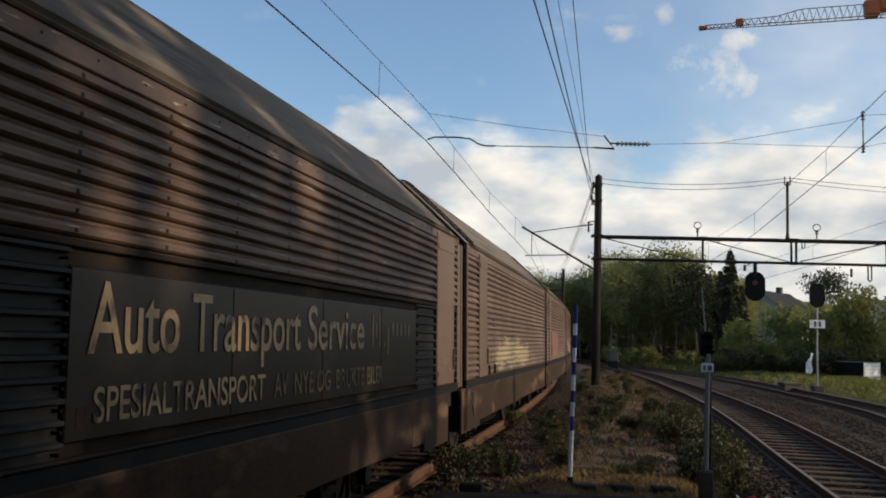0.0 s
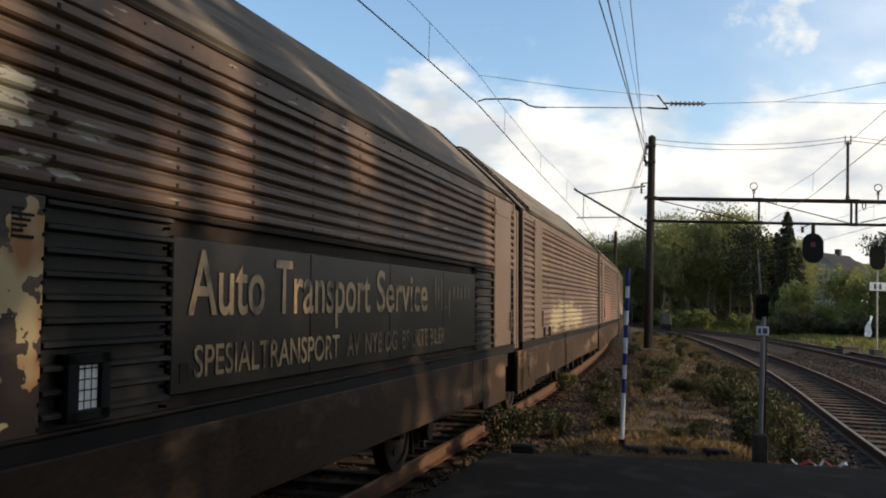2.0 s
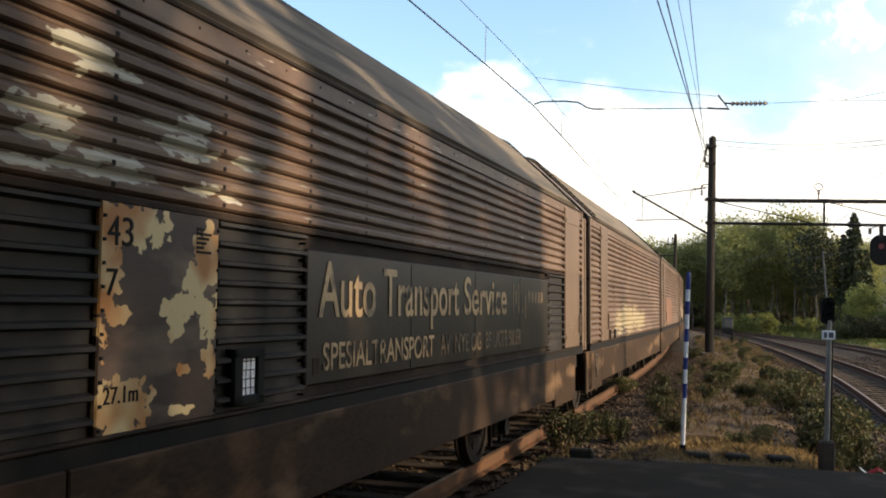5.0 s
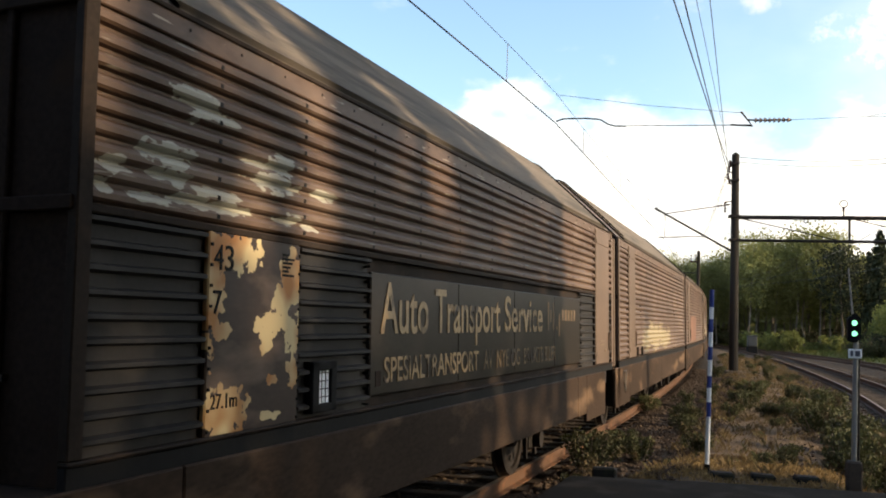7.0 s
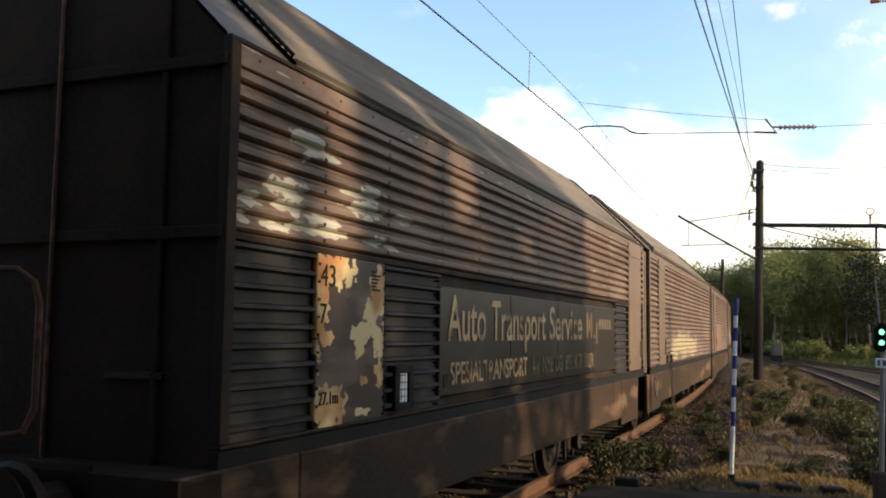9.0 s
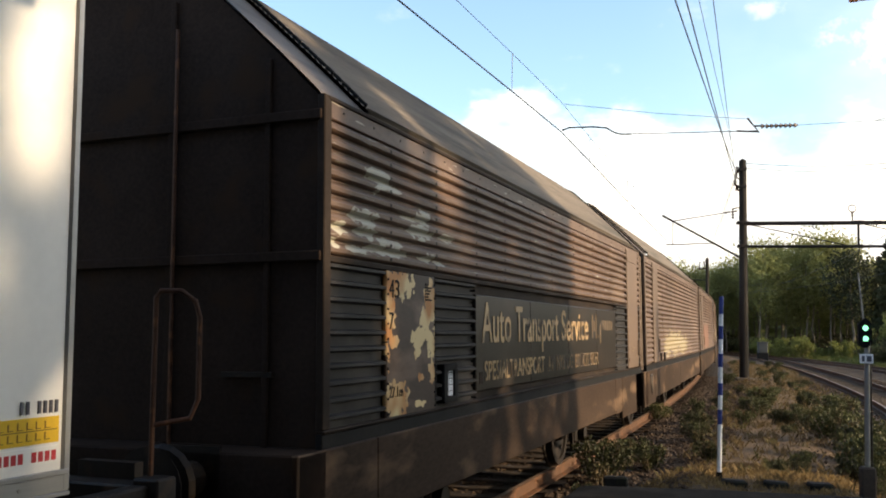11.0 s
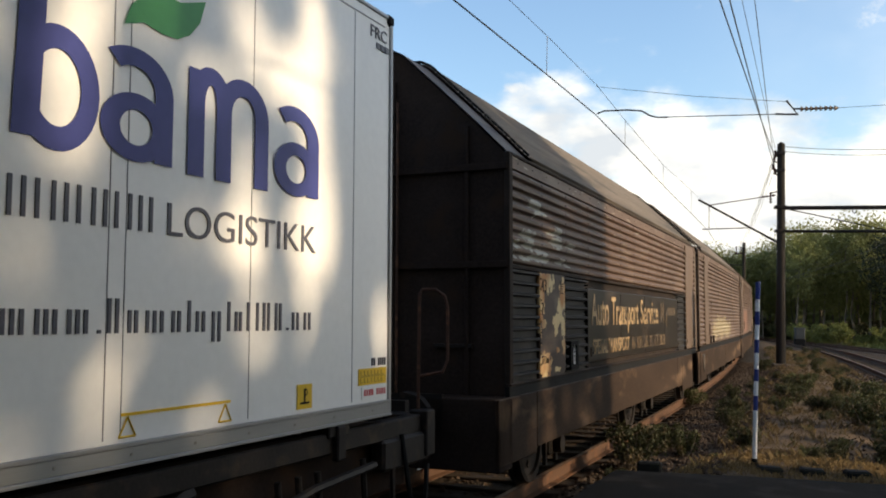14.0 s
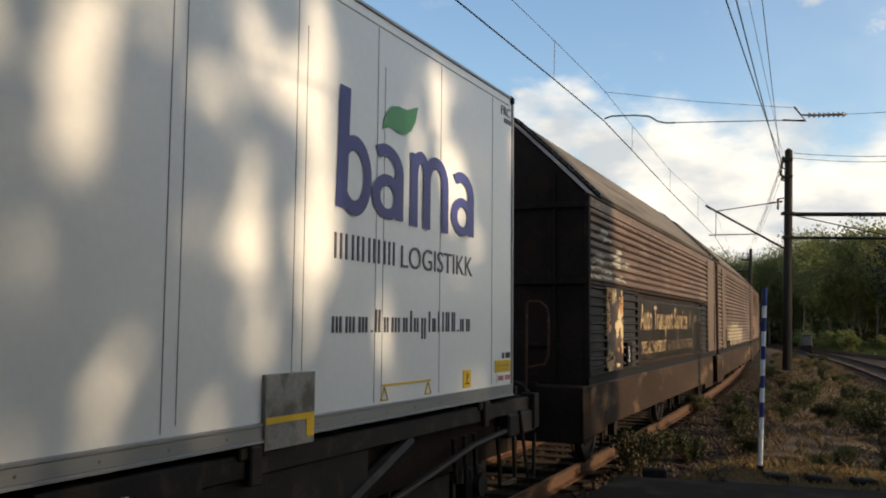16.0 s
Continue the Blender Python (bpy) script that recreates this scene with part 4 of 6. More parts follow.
        # card holder
        lamp = part("card_holder", mk_frame(1.84, 2.13, 1.33, 1.62), M["black"], t, "black wire-mesh holder with a white waybill")
        bm = box(B(), 1.535, 1.541, 1.905, 2.07, 1.38, 1.595)
        part("paper", bm, M["paper"], lamp, "white paper card")
        bm = B()
        for k in range(1, 3):
            tube(bm, (1.546, 1.92 + 0.046 * k, 1.37), (1.546, 1.92 + 0.046 * k, 1.6), 0.0025, n=4)
        for k in range(1, 5):
            tube(bm, (1.546, 1.90, 1.37 + 0.046 * k), (1.546, 2.08, 1.37 + 0.046 * k), 0.0025, n=4)
        part("mesh_grille", bm, M["black"], lamp)
        bm = box(B(), 1.50, 1.53, 2.64, 8.82, 1.37, 2.18, 0.008)
        board = part("name_board", bm, M["panel"], t, "dark glossy name board with faded gold lettering")
        for y in (4.3, 5.9, 7.5):
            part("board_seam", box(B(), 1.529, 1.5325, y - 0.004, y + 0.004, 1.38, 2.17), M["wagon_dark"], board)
        part("latch", box(B(), 1.529, 1.5335, 2.72, 2.80, 1.43, 1.53), M["wagon_dark"], board)
        lettering("large_lettering", "Auto", 2.78, 3.63, 1.78, 0.36, M["gold"], board, 1.534, 0.010)
        lettering("large_lettering", "Transport", 3.77, 5.42, 1.78, 0.35, M["gold"], board, 1.534, 0.010)
        lettering("large_lettering", "Service", 5.57, 6.95, 1.78, 0.35, M["gold"], board, 1.534, 0.010)
        bm = B()
        for a, b, z0, z1 in ((7.20, 7.245, 1.79, 2.10), (7.42, 7.465, 1.79, 2.10), (7.30, 7.35, 1.88, 2.02), (7.58, 7.63, 1.79, 1.83), (7.70, 7.745, 1.72, 1.98)):
            box(bm, 1.53, 1.534, a, b, z0, z1)
        for k in range(5):
            box(bm, 1.53, 1.534, 7.86 + k * 0.15, 7.93 + k * 0.15, 1.90, 2.03)
        part("faded_lettering", bm, M["dgold"], board, "worn-off lettering")
        lettering("small_lettering", "SPESIALTRANSPORT", 2.85, 4.80, 1.45, 0.175, M["gold"], board, 1.534, 0.008)
        lettering("small_lettering", "AV", 4.95, 5.20, 1.45, 0.175, M["dgold"], board, 1.534, 0.008)
        lettering("small_lettering", "NYE OG", 5.32, 6.08, 1.45, 0.17, M["dgold"], board, 1.534, 0.008)
        lettering("small_lettering", "BRUKTE BILER", 6.22, 7.55, 1.45, 0.17, M["dgold"], board, 1.534, 0.008)
    if kind == "red":
        part("door_panel", box(B(), 1.50, 1.552, 2.0, 5.2, 1.38, 2.15, 0.008), M["redpaint"], t, "faded red panel")
    if kind == "sprayed":
        for k in range(2):
            part("step_bracket", tube(B(), (1.575, 1.85 + k * 0.6, 1.33), (1.575, 1.85 + k * 0.6, 1.48), 0.02), M["steel"], t)
        bm = B()
        for a, b in (((0.35, 0.95), (0.35, 1.12)), ((0.35, 1.12), (0.62, 1.12)), ((0.62, 1.12), (0.50, 0.78)), ((0.35, 0.95), (0.50, 0.78))):
            tube(bm, (1.553, *a), (1.553, *b), 0.012, n=4)
        part("chalk_sign", bm, M["steel"], t)
    for y in (2.8, L - 2.8):
        make_axle(t, y, wheels)
    for x in (-0.87, 0.87):
        if named:
            make_buffer(t, x, -0.26, -1)
    return t


def mk_frame(y0, y1, z0, z1):
    bm = B()
    for a, b, c, d in ((y0, y1, z0, z0 + 0.05), (y0, y1, z1 - 0.05, z1), (y0, y0 + 0.08, z0, z1), (y1 - 0.07, y1, z0, z1)):
        box(bm, 1.50, 1.56, a, b, c, d, 0.006)
    box(bm, 1.50, 1.534, y0, y1, z0, z1)
    return bm


def band(bm, cy, cz, ry, rz, w, x, a0=0, a1=360, n=28, wy=None):
    """A flat band along an ellipse on a wall that faces +x; angles from +y towards +z."""
    wy = wy or w
    prev = None
    for i in range(n + 1):
        a = radians(a0 + (a1 - a0) * i / n)
        o = bm.verts.new((x, cy + ry * math.cos(a), cz + rz * math.sin(a)))
        q = bm.verts.new((x, cy + (ry - wy) * math.cos(a), cz + (rz - w) * math.sin(a)))
        if prev:
            bm.faces.new((prev[0], o, q, prev[1]))
        prev = (o, q)


CBOX = 13.6


def make_reefer():
    """A white insulated box; local y = 0 at its front end and grows towards the tail."""
    t = thing("cargo_container", "white insulated cargo box with blue mark on a flat wagon", "container")
    F = CBOX

    def Y(u):
        return F - u - (0.05 if u > 0.6 else 0)
    bm = box(B(), -1.28, 1.28, 0.0, F, 1.30, 3.93, 0.012)
    part("box_body", bm, M["white"], t, "glossy white insulated panels")
    bm = B()
    for u in (0.50, 1.51, 2.51, 3.46, 4.50, 5.5, 6.6, 7.7, 8.8):
        z1 = 3.84
        box(bm, 1.279, 1.2825, Y(u) - 0.0025, Y(u) + 0.0025, 1.33, z1)
        if u in (2.51, 3.46, 4.50, 6.6):
            box(bm, 1.279, 1.2825, Y(u - 0.10) - 0.002, Y(u - 0.10) + 0.002, 1.36, z1 - 0.25)
    box(bm, 1.279, 1.2828, 0, F - 0.1, 3.846, 3.854)
    part("panel_joint", bm, M["joint"], t, "fine grey panel joints")
    for a, b, z0, z1 in ((1.27, 1.295, 1.29, 1.31), (1.22, 1.291, 1.222, 1.29), (1.27, 1.303, 1.205, 1.222), (-1.295, 1.2, 1.20, 1.295)):
        part("sill_rail", box(B(), a, b, 0, F, z0, z1, 0.003), M["alu"], t, "grooved aluminium sill rail")
    bm = B()
    for u in [0.25 + 0.42 * i for i in range(30)]:
        tube(bm, (1.29, Y(u), 1.255), (1.294, Y(u), 1.255), 0.008, n=6)
    tagged(part("sill_rivets", bm, M["plate"], t), kind="stuff")
    bm = box(B(), 1.24, 1.292, F - 0.035, F + 0.012, 1.22, 3.94, 0.01)
    box(bm, -1.29, 1.29, F - 0.03, F + 0.012, 3.90, 3.945, 0.008)
    box(bm, 1.25, 1.29, 0, F, 3.915, 3.945, 0.006)
    part("edge_trim", bm, M["alu"], t, "bright aluminium edge trim")
    bm = box(B(), 1.24, 1.30, F - 0.07, F + 0.02, 3.87, 3.955, 0.02)
    part("corner_casting", bm, M["black"], t, "black corner cap")
    x = 1.286
    # the mark: plain rounded strokes and a leaf
    bm = B()
    lift = [0.0]

    def slab(u0, u1, z0, z1, lean=0.0):
        lift[0] += 0.0003
        q = x + lift[0]
        bm.faces.new([bm.verts.new((q, Y(u0), z0)), bm.verts.new((q, Y(u1), z0)), bm.verts.new((q, Y(u1) + lean, z1)), bm.verts.new((q, Y(u0) + lean, z1))])

    def ring(bm, cy, cz, ry, rz, w, x, a0=0, a1=360, wy=None):
        lift[0] += 0.0003
        band(bm, cy, cz, ry, rz, w, x + lift[0], a0, a1, wy=wy)

    def round_mark(bm, u):
        ring(bm, Y(u + 0.01), 2.70, 0.215, 0.155, 0.075, x, 0, 360, wy=0.115)
        ring(bm, Y(u + 0.03), 2.87, 0.255, 0.19, 0.085, x, -5, 128, wy=0.12)
        slab(u - 0.105, u - 0.225, 2.555, 2.88)
    marks = []
    slab(3.03, 2.90, 2.56, 3.33, 0.03)
    ring(bm, Y(2.81), 2.78, 0.22, 0.26, 0.10, x, -160, 160)
    marks.append(bm)
    bm = B()
    round_mark(bm, 2.36)
    marks.append(bm)
    bm = B()
    slab(2.03, 1.91, 2.54, 3.07)
    ring(bm, Y(1.865), 2.90, 0.165, 0.20, 0.09, x, 0, 165, wy=0.12)
    slab(1.82, 1.70, 2.54, 2.91)
    ring(bm, Y(1.60), 2.90, 0.22, 0.20, 0.09, x, 0, 180, wy=0.12)
    slab(1.50, 1.38, 2.54, 2.91)
    marks.append(bm)
    bm = B()
    round_mark(bm, 1.10)
    for bm in marks + [bm]:
        for f in bm.faces:
            f.normal_update()
            if f.normal.x < 0:
                f.normal_flip()
        part("blue_mark", bm, M["blue"], t, "dark blue rounded mark")
    bm = B()
    up = [(2.46, 3.15), (2.42, 3.25), (2.33, 3.335), (2.22, 3.36), (2.10, 3.36), (1.92, 3.42)]
    dn = [(1.96, 3.30), (2.03, 3.22), (2.12, 3.175), (2.22, 3.17), (2.34, 3.19)]
    bm.faces.new([bm.verts.new((x, Y(u), z)) for u, z in up + dn])
    bmesh.ops.recalc_face_normals(bm, faces=bm.faces)
    bmesh.ops.solidify(bm, geom=bm.faces[:], thickness=0.001)
    part("green_leaf", bm, M["green"], t, "green leaf shape above the mark")
    # firm's name and address as plain bars, a general word as letters
    bm = B()
    for k in range(4):
        a = 3.03 - k * 0.21
        for e in (0.0, 0.065, 0.13):
            box(bm, 1.28, x, Y(a - e), Y(a - e - 0.020), 2.24, 2.40)
    tagged(part("name_bar", bm, M["grey_ink"], t, "dark grey bars of a worn name"), kind="stuff")
    lettering("word", "LOGISTIKK", Y(2.15), Y(0.89), 2.235, 0.165, M["grey_ink"], t, 1.284, -0.004)
    bm = B()
    u = 3.04
    for w, tall in ((0.13, 0), (0.13, 0), (0.13, 0), (0.025, -1), (0.09, 1), (0.08, 0), (0.14, 0), (0.08, 0), (0.03, 1), (0.09, 0), (0.09, -2), (0.03, 1), (0.07, 0), (0.05, 1), (0.03, 1), (0.08, 1), (0.08, 1), (0.025, -1), (0.09, 0), (0.09, 0)):
        z0, z1 = 1.785 + (-0.05 if tall == -2 else 0), 1.80 if tall == -1 else 1.885 + (0.05 if tall == 1 else 0)
        k = max(1, round(w / 0.045))
        for e in range(k):
            box(bm, 1.28, x, Y(u - e * w / k), Y(u - e * w / k - min(0.02, w)), z0, z1)
        u -= w + 0.030
    tagged(part("address_bar", bm, M["grey_ink"], t, "dark grey bars of an illegible address"), kind="stuff")
    bm = box(B(), 1.28, x, Y(0.42), Y(0.055), 1.425, 1.53)
    yl = part("yellow_sticker", bm, M["yellow"], t, "yellow load sticker with dark print")
    bm = B()
    for r in range(2):
        for k in range(7):
            box(bm, x, x + 0.001, Y(0.40 - k * 0.045), Y(0.372 - k * 0.045), 1.44 + r * 0.045, 1.443 + r * 0.045)
            box(bm, x, x + 0.001, Y(0.40 - k * 0.045), Y(0.394 - k * 0.045), 1.443 + r * 0.045, 1.47 + r * 0.045)
    box(bm, x, x + 0.001, Y(0.41), Y(0.065), 1.4765, 1.480)
    part("sticker_print", bm, M["brown_ink"], yl)
    bm = box(B(), 1.28, x, Y(0.38), Y(0.055), 1.335, 1.412)
    rl = part("maker_sticker", bm, M["white"], t, "white sticker with red bars")
    bm = B()
    for k in range(9):
        if k != 4:
            box(bm, x, x + 0.001, Y(0.355 - k * 0.033), Y(0.331 - k * 0.033), 1.355, 1.395)
    part("sticker_print", bm, M["red"], rl)
    bm = B()
    for k in range(7):
        if k != 2:
            box(bm, 1.28, x, Y(0.25 - k * 0.029), Y(0.236 - k * 0.029), 1.545, 1.595)
    lettering("class_code", "FRC", Y(0.30), Y(0.075), 3.735, 0.085, M["grey_ink"], t, 1.284)
    for k in range(3):
        box(bm, 1.28, x, Y(0.22 - k * 0.06), Y(0.17 - k * 0.06), 3.67, 3.71)
    tagged(part("number_bar", bm, M["grey_ink"], t, "small dark number bars"), kind="stuff")
    bm = box(B(), 1.28, x, Y(1.06), Y(0.91), 1.335, 1.475)
    an = part("hook_sticker", bm, M["yellow"], t, "yellow sticker with a black hook sign")
    bm = box(B(), x, x + 0.001, Y(0.995), Y(0.98), 1.37, 1.45)
    box(bm, x, x + 0.001, Y(1.03), Y(0.94), 1.362, 1.374)
    ring(bm, Y(0.985), 1.43, 0.02, 0.02, 0.008, x + 0.0012)
    part("hook_sign", bm, M["black"], an)
    bm = box(B(), 1.28, x, Y(2.41), Y(1.66), 1.425, 1.438)
    for a in (2.37, 1.70):
        for p, q in (((-0.05, 1.335), (0.05, 1.335)), ((0.05, 1.335), (0.0, 1.42)), ((0.0, 1.42), (-0.05, 1.335))):
            tube(bm, (x - 0.003, Y(a) + p[0], p[1]), (x - 0.003, Y(a) + q[0], q[1]), 0.005, n=4)
    part("yellow_line", bm, M["yellow"], t, "thin yellow grip marking")
    bm = box(B(), 1.20, 1.306, Y(3.73), Y(3.25), 1.16, 1.565, 0.004)
    gp = part("grip_plate", bm, M["plate"], t, "scuffed steel grip pocket with a yellow border")
    bm = box(B(), 1.303, 1.309, Y(3.725), Y(3.262), 1.30, 1.335)
    box(bm, 1.303, 1.309, Y(3.335), Y(3.26), 1.20, 1.332)
    part("grip_border", bm, M["yellow"], gp, "yellow painted border")
    return t


def make_flat_wagon(wheels):
    """The container wagon under the box; local y runs forward, its nose at y = CBOX + 1."""
    t = thing("container_wagon", "dark grimy container flat wagon with fishbelly side frames", "wagon")
    F = CBOX + 0.65
    bm = B()
    for s in (-1, 1):
        x0, x1 = (1.14, 1.24) if s > 0 else (-1.24, -1.14)
        box(bm, x0, x1, 0, F, 1.02, 1.15, 0.01)
        box(bm, x0 + 0.03, x1 - 0.03, 2.8, F - 3.2, 0.62, 1.05)
        box(bm, x0, x1, 3.4, F - 3.8, 0.52, 0.64, 0.01)
        tube(bm, (s * 1.19, F - 3.8, 0.58), (s * 1.19, F - 2.6, 1.0), 0.06)
        tube(bm, (s * 1.19, 3.4, 0.58), (s * 1.19, 2.6, 1.0), 0.06)
        box(bm, x0, x1 + 0.05, F - 0.14, F, 0.85, 1.18, 0.01)
    box(bm, -1.24, 1.24, F - 0.16, F, 0.85, 1.15, 0.01)
    for y in range(1, 14):
        box(bm, -1.15, 1.15, y - 0.06, y + 0.06, 1.0, 1.12)
    part("side_frame", bm, M["steel"], t, "dark steel side frames and cross members")
    for y in (F - 1.3, F - 4.5, F - 8.0, 1.2):
        bm = box(B(), 1.05, 1.26, y - 0.12, y + 0.12, 1.12, 1.19, 0.01)
        box(bm, 1.23, 1.28, y - 0.05, y + 0.05, 0.98, 1.19, 0.01)
        part("container_lock", bm, M["steel"], t, "grimy container lock")
    # added near-black fillers paint in the dark depth under the box
    part("dark_filler", box(B(), -1.0, 1.0, 0.3, F - 0.3, 0.86, 1.10, 0.02), M["shade_black"], t, "near-black block added to fill the dark underframe")
    for s in (-1, 1):
        part("dark_filler_plate", box(B(), s * 1.10, s * 1.135, 0.2, F - 0.2, 0.66, 1.02), M["shade_black"], t, "near-black plate added to fill the dark underframe")
        part("end_gusset", box(B(), s * 1.16, s * 1.27, F - 0.75, F - 0.02, 0.82, 1.03, 0.02), M["steel"], t, "steel end gusset")
        part("step_loop", pipe(B(), [(s * 1.25, F - 1.0, 0.95), (s * 1.27, F - 0.98, 0.45), (s * 1.27, F - 0.62, 0.45), (s * 1.25, F - 0.6, 0.9)], 0.02), M["steel"], t, "bent shunter's step")
    bm = box(B(), 1.18, 1.26, F - 5.9, F - 4.9, 0.86, 1.16, 0.01)
    sp = part("data_panel", bm, M["steel"], t, "dark panel with a small white label")
    bm = box(B(), 1.26, 1.263, F - 5.48, F - 5.40, 1.06, 1.075)
    box(bm, 1.26, 1.263, F - 5.48, F - 5.40, 1.01, 1.045)
    box(bm, 1.26, 1.263, F - 5.48, F - 5.40, 0.97, 0.99)
    part("label", bm, M["polewhite"], sp)
    bm = pipe(B(), [(1.27, F - 0.5, 1.05), (1.30, F - 0.45, 0.7), (1.30, F - 0.35, 0.42), (1.30, F - 0.2, 0.4), (1.28, F - 0.12, 0.8)], 0.018)
    part("hand_lever", bm, M["black"], t, "bent black hand lever")
    top = [(1.17, F - 0.05, 1.0), (1.18, F - 0.05, 2.03), (1.20, F - 0.04, 2.06), (1.29, F, 2.06), (1.35, F + 0.03, 2.01), (1.37, F + 0.04, 1.93), (1.37, F + 0.04, 1.54), (1.34, F + 0.02, 1.45), (1.19, F - 0.05, 1.42)]
    part("grab_rail", pipe(B(), top, 0.013, 8), M["iron"], t, "dark rusty bent grab rail")
    part("brake_hose", pipe(B(), [(0.35, F, 0.85), (0.35, F + 0.15, 0.55), (0.33, F + 0.4, 0.5), (0.3, F + 0.6, 0.8)], 0.03), M["black"], t, "black brake hose")
    bm = B()
    for k in range(3):
        tube(bm, (1.26, F - 1.9 + k * 0.2, 0.6), (1.26, F - 1.95 + k * 0.2, 0.95), 0.02)
    pipe(bm, [(1.28, F - 3.2, 0.62), (1.28, F - 1.6, 0.86), (1.28, F - 0.9, 0.9)], 0.025)
    part("brake_gear", bm, M["steel"], t)
    for x in (-0.87, 0.87):
        make_buffer(t, x, F, 1)
    for y in (2.0, F - 2.0):
        make_bogie(t, y, wheels)
    return t


def build_train():
    for kind, length, shift in (("named", LEN_A, 0.0), ("sprayed", LEN_B, LEN_A + GAP), ("red", LEN_A, LEN_A + LEN_B + 2 * GAP), ("sprayed", LEN_B, 2 * LEN_A + LEN_B + 3 * GAP), ("red", LEN_A, 2 * LEN_A + 2 * LEN_B + 4 * GAP)):
        wheels = []
        TRAIN.append((make_car_carrier(length, wheels, kind), length, shift, wheels))
    wheels = []
    TRAIN.append((make_flat_wagon(wheels), CBOX + 1, -1.563 - CBOX, wheels))
    TRAIN.append((make_reefer(), CBOX, -1.563 - CBOX, []))


build_train()


# ---------- platform ----------
def make_platform():
    t = thing("platform", "worn dark asphalt platform end with broken kerb stones", "platform", kind="structure")
    bm = B()
    line = [main_line(-14 + i) for i in range(27)]
    line = [q for q in line if q[1] < 10.25]
    rows = []
    for x, y, h in line:
        lx = x + math.cos(h) * 1.95
        rx = min(lx + 4.2, 40)
        w = [lx, lx + 0.02, lx + 1.4, lx + 2.8, rx]
        zs = [-0.3, 0.34, 0.35, 0.35, 0.33]
        rows.append([bm.verts.new((a, y + random.uniform(-0.02, 0.02), z)) for a, z in zip(w + [rx + 0.02], zs + [-0.3])])
    for a, b in zip(rows, rows[1:]):
        for j in range(5):
            bm.faces.new((a[j], a[j + 1], b[j + 1], b[j]))
    bm.faces.new(list(reversed(rows[-1])))
    part("paving", bm, M["asphalt"], t, "patched dark asphalt")
    me = mesh_of(box(B(), -0.13, 0.13, -0.085, 0.085, -0.25, 0.075, 0.02), "kerb_stone", M["mossy"])
    for x, y, turn in ((1.62, 10.50, 4), (2.06, 10.52, -3), (2.52, 10.54, 5), (0.35, 10.36, -6)):
        ob = new("kerb_stone", me)
        ob.parent = t
        ob.matrix_local = pose(x, y, 0.27, random.uniform(-3, 3), random.uniform(-3, 3), turn)


make_platform()


# ---------- masts, gantry and wires ----------
M["red_lamp"] = glow("lit_red_lens", (0.10, 0.010, 0.012), 0.03)
MAST = (6.42, 38.84)


def wire(name, pts, r, label, category="wire", n=5):
    t = thing(name, label, category, group="overhead wires")
    part("strand", pipe(B(), pts, r, n), M["wire"], t)
    return t


def sag(a, b, drop, n=10):
    a, b = Vector(a), Vector(b)
    return [a.lerp(b, i / n) - Vector((0, 0, drop * 4 * (i / n) * (1 - i / n))) for i in range(n + 1)]


def insulator(bm, a, b, r, n=6):
    a, b = Vector(a), Vector(b)
    tube(bm, a, b, r * 0.35, n=6)
    for i in range(n):
        p, q = a.lerp(b, (i + 0.2) / n), a.lerp(b, (i + 0.75) / n)
        tube(bm, p, q, r, r * 0.45, n=10)


def make_mast():
    mx, my = MAST
    t = thing("catenary_mast", "tall dark creosoted mast with wire brackets beside the track", "mast", pose(mx, my, 0))
    bm = tube(B(), (0, 0, -0.3), (0, 0, 9.05), 0.19, 0.15, n=14)
    tube(bm, (0, 0, 9.04), (0, 0, 9.12), 0.12, 0.05, n=10)
    part("pole", bm, M["mast"], t)
    for z, w in ((6.45, 0.42), (5.48, 0.36), (7.95, 0.28), (8.65, 0.28)):
        part("clamp", box(B(), -w / 2 - 0.05, w / 2, -0.19, 0.19, z - 0.06, z + 0.06, 0.01), M["steel"], t, "steel clamp")
    for x, z in ((-0.26, 8.45), (-0.30, 8.15), (-0.22, 8.7), (-0.24, 7.95)):
        bm = B()
        insulator(bm, (x, 0, z - 0.16), (x, 0, z + 0.1), 0.09, 3)
        tube(bm, (x, 0, z - 0.14), (0, 0, z - 0.2), 0.025)
        part("insulator", bm, M["porcelain"], t)
    bm = box(B(), -0.35, 0.35, -0.35, 0.35, -0.3, 0.12, 0.03)
    part("footing", bm, M["kerb"], t, "concrete footing")
    # cantilever over the train's track
    bm = tube(B(), (-0.1, 0, 5.0), (-3.25, 0, 6.75), 0.045)
    part("strut", bm, M["steel"], t, "inclined dark cantilever tube")
    bm = tube(B(), (-0.2, 0, 6.95), (-2.8, 0, 6.52), 0.02)
    insulator(bm, (-0.25, 0, 6.94), (-0.75, 0, 6.86), 0.06, 4)
    part("tie", bm, M["porcelain"], t, "tie rod with a brown insulator")
    bm = tube(B(), (-2.82, 0, 6.5), (-2.82, 0, 5.55), 0.015)
    tube(bm, (-3.1, 0, 5.52), (-1.2, 0, 5.6), 0.022)
    part("registration_arm", bm, M["steel"], t)
    bm = B()
    insulator(bm, (-0.40, 0, 7.05), (-0.40, 0, 6.6), 0.07, 4)
    tube(bm, (-0.4, 0, 7.05), (0, 0, 7.1), 0.025)
    part("insulator", bm, M["porcelain"], t)


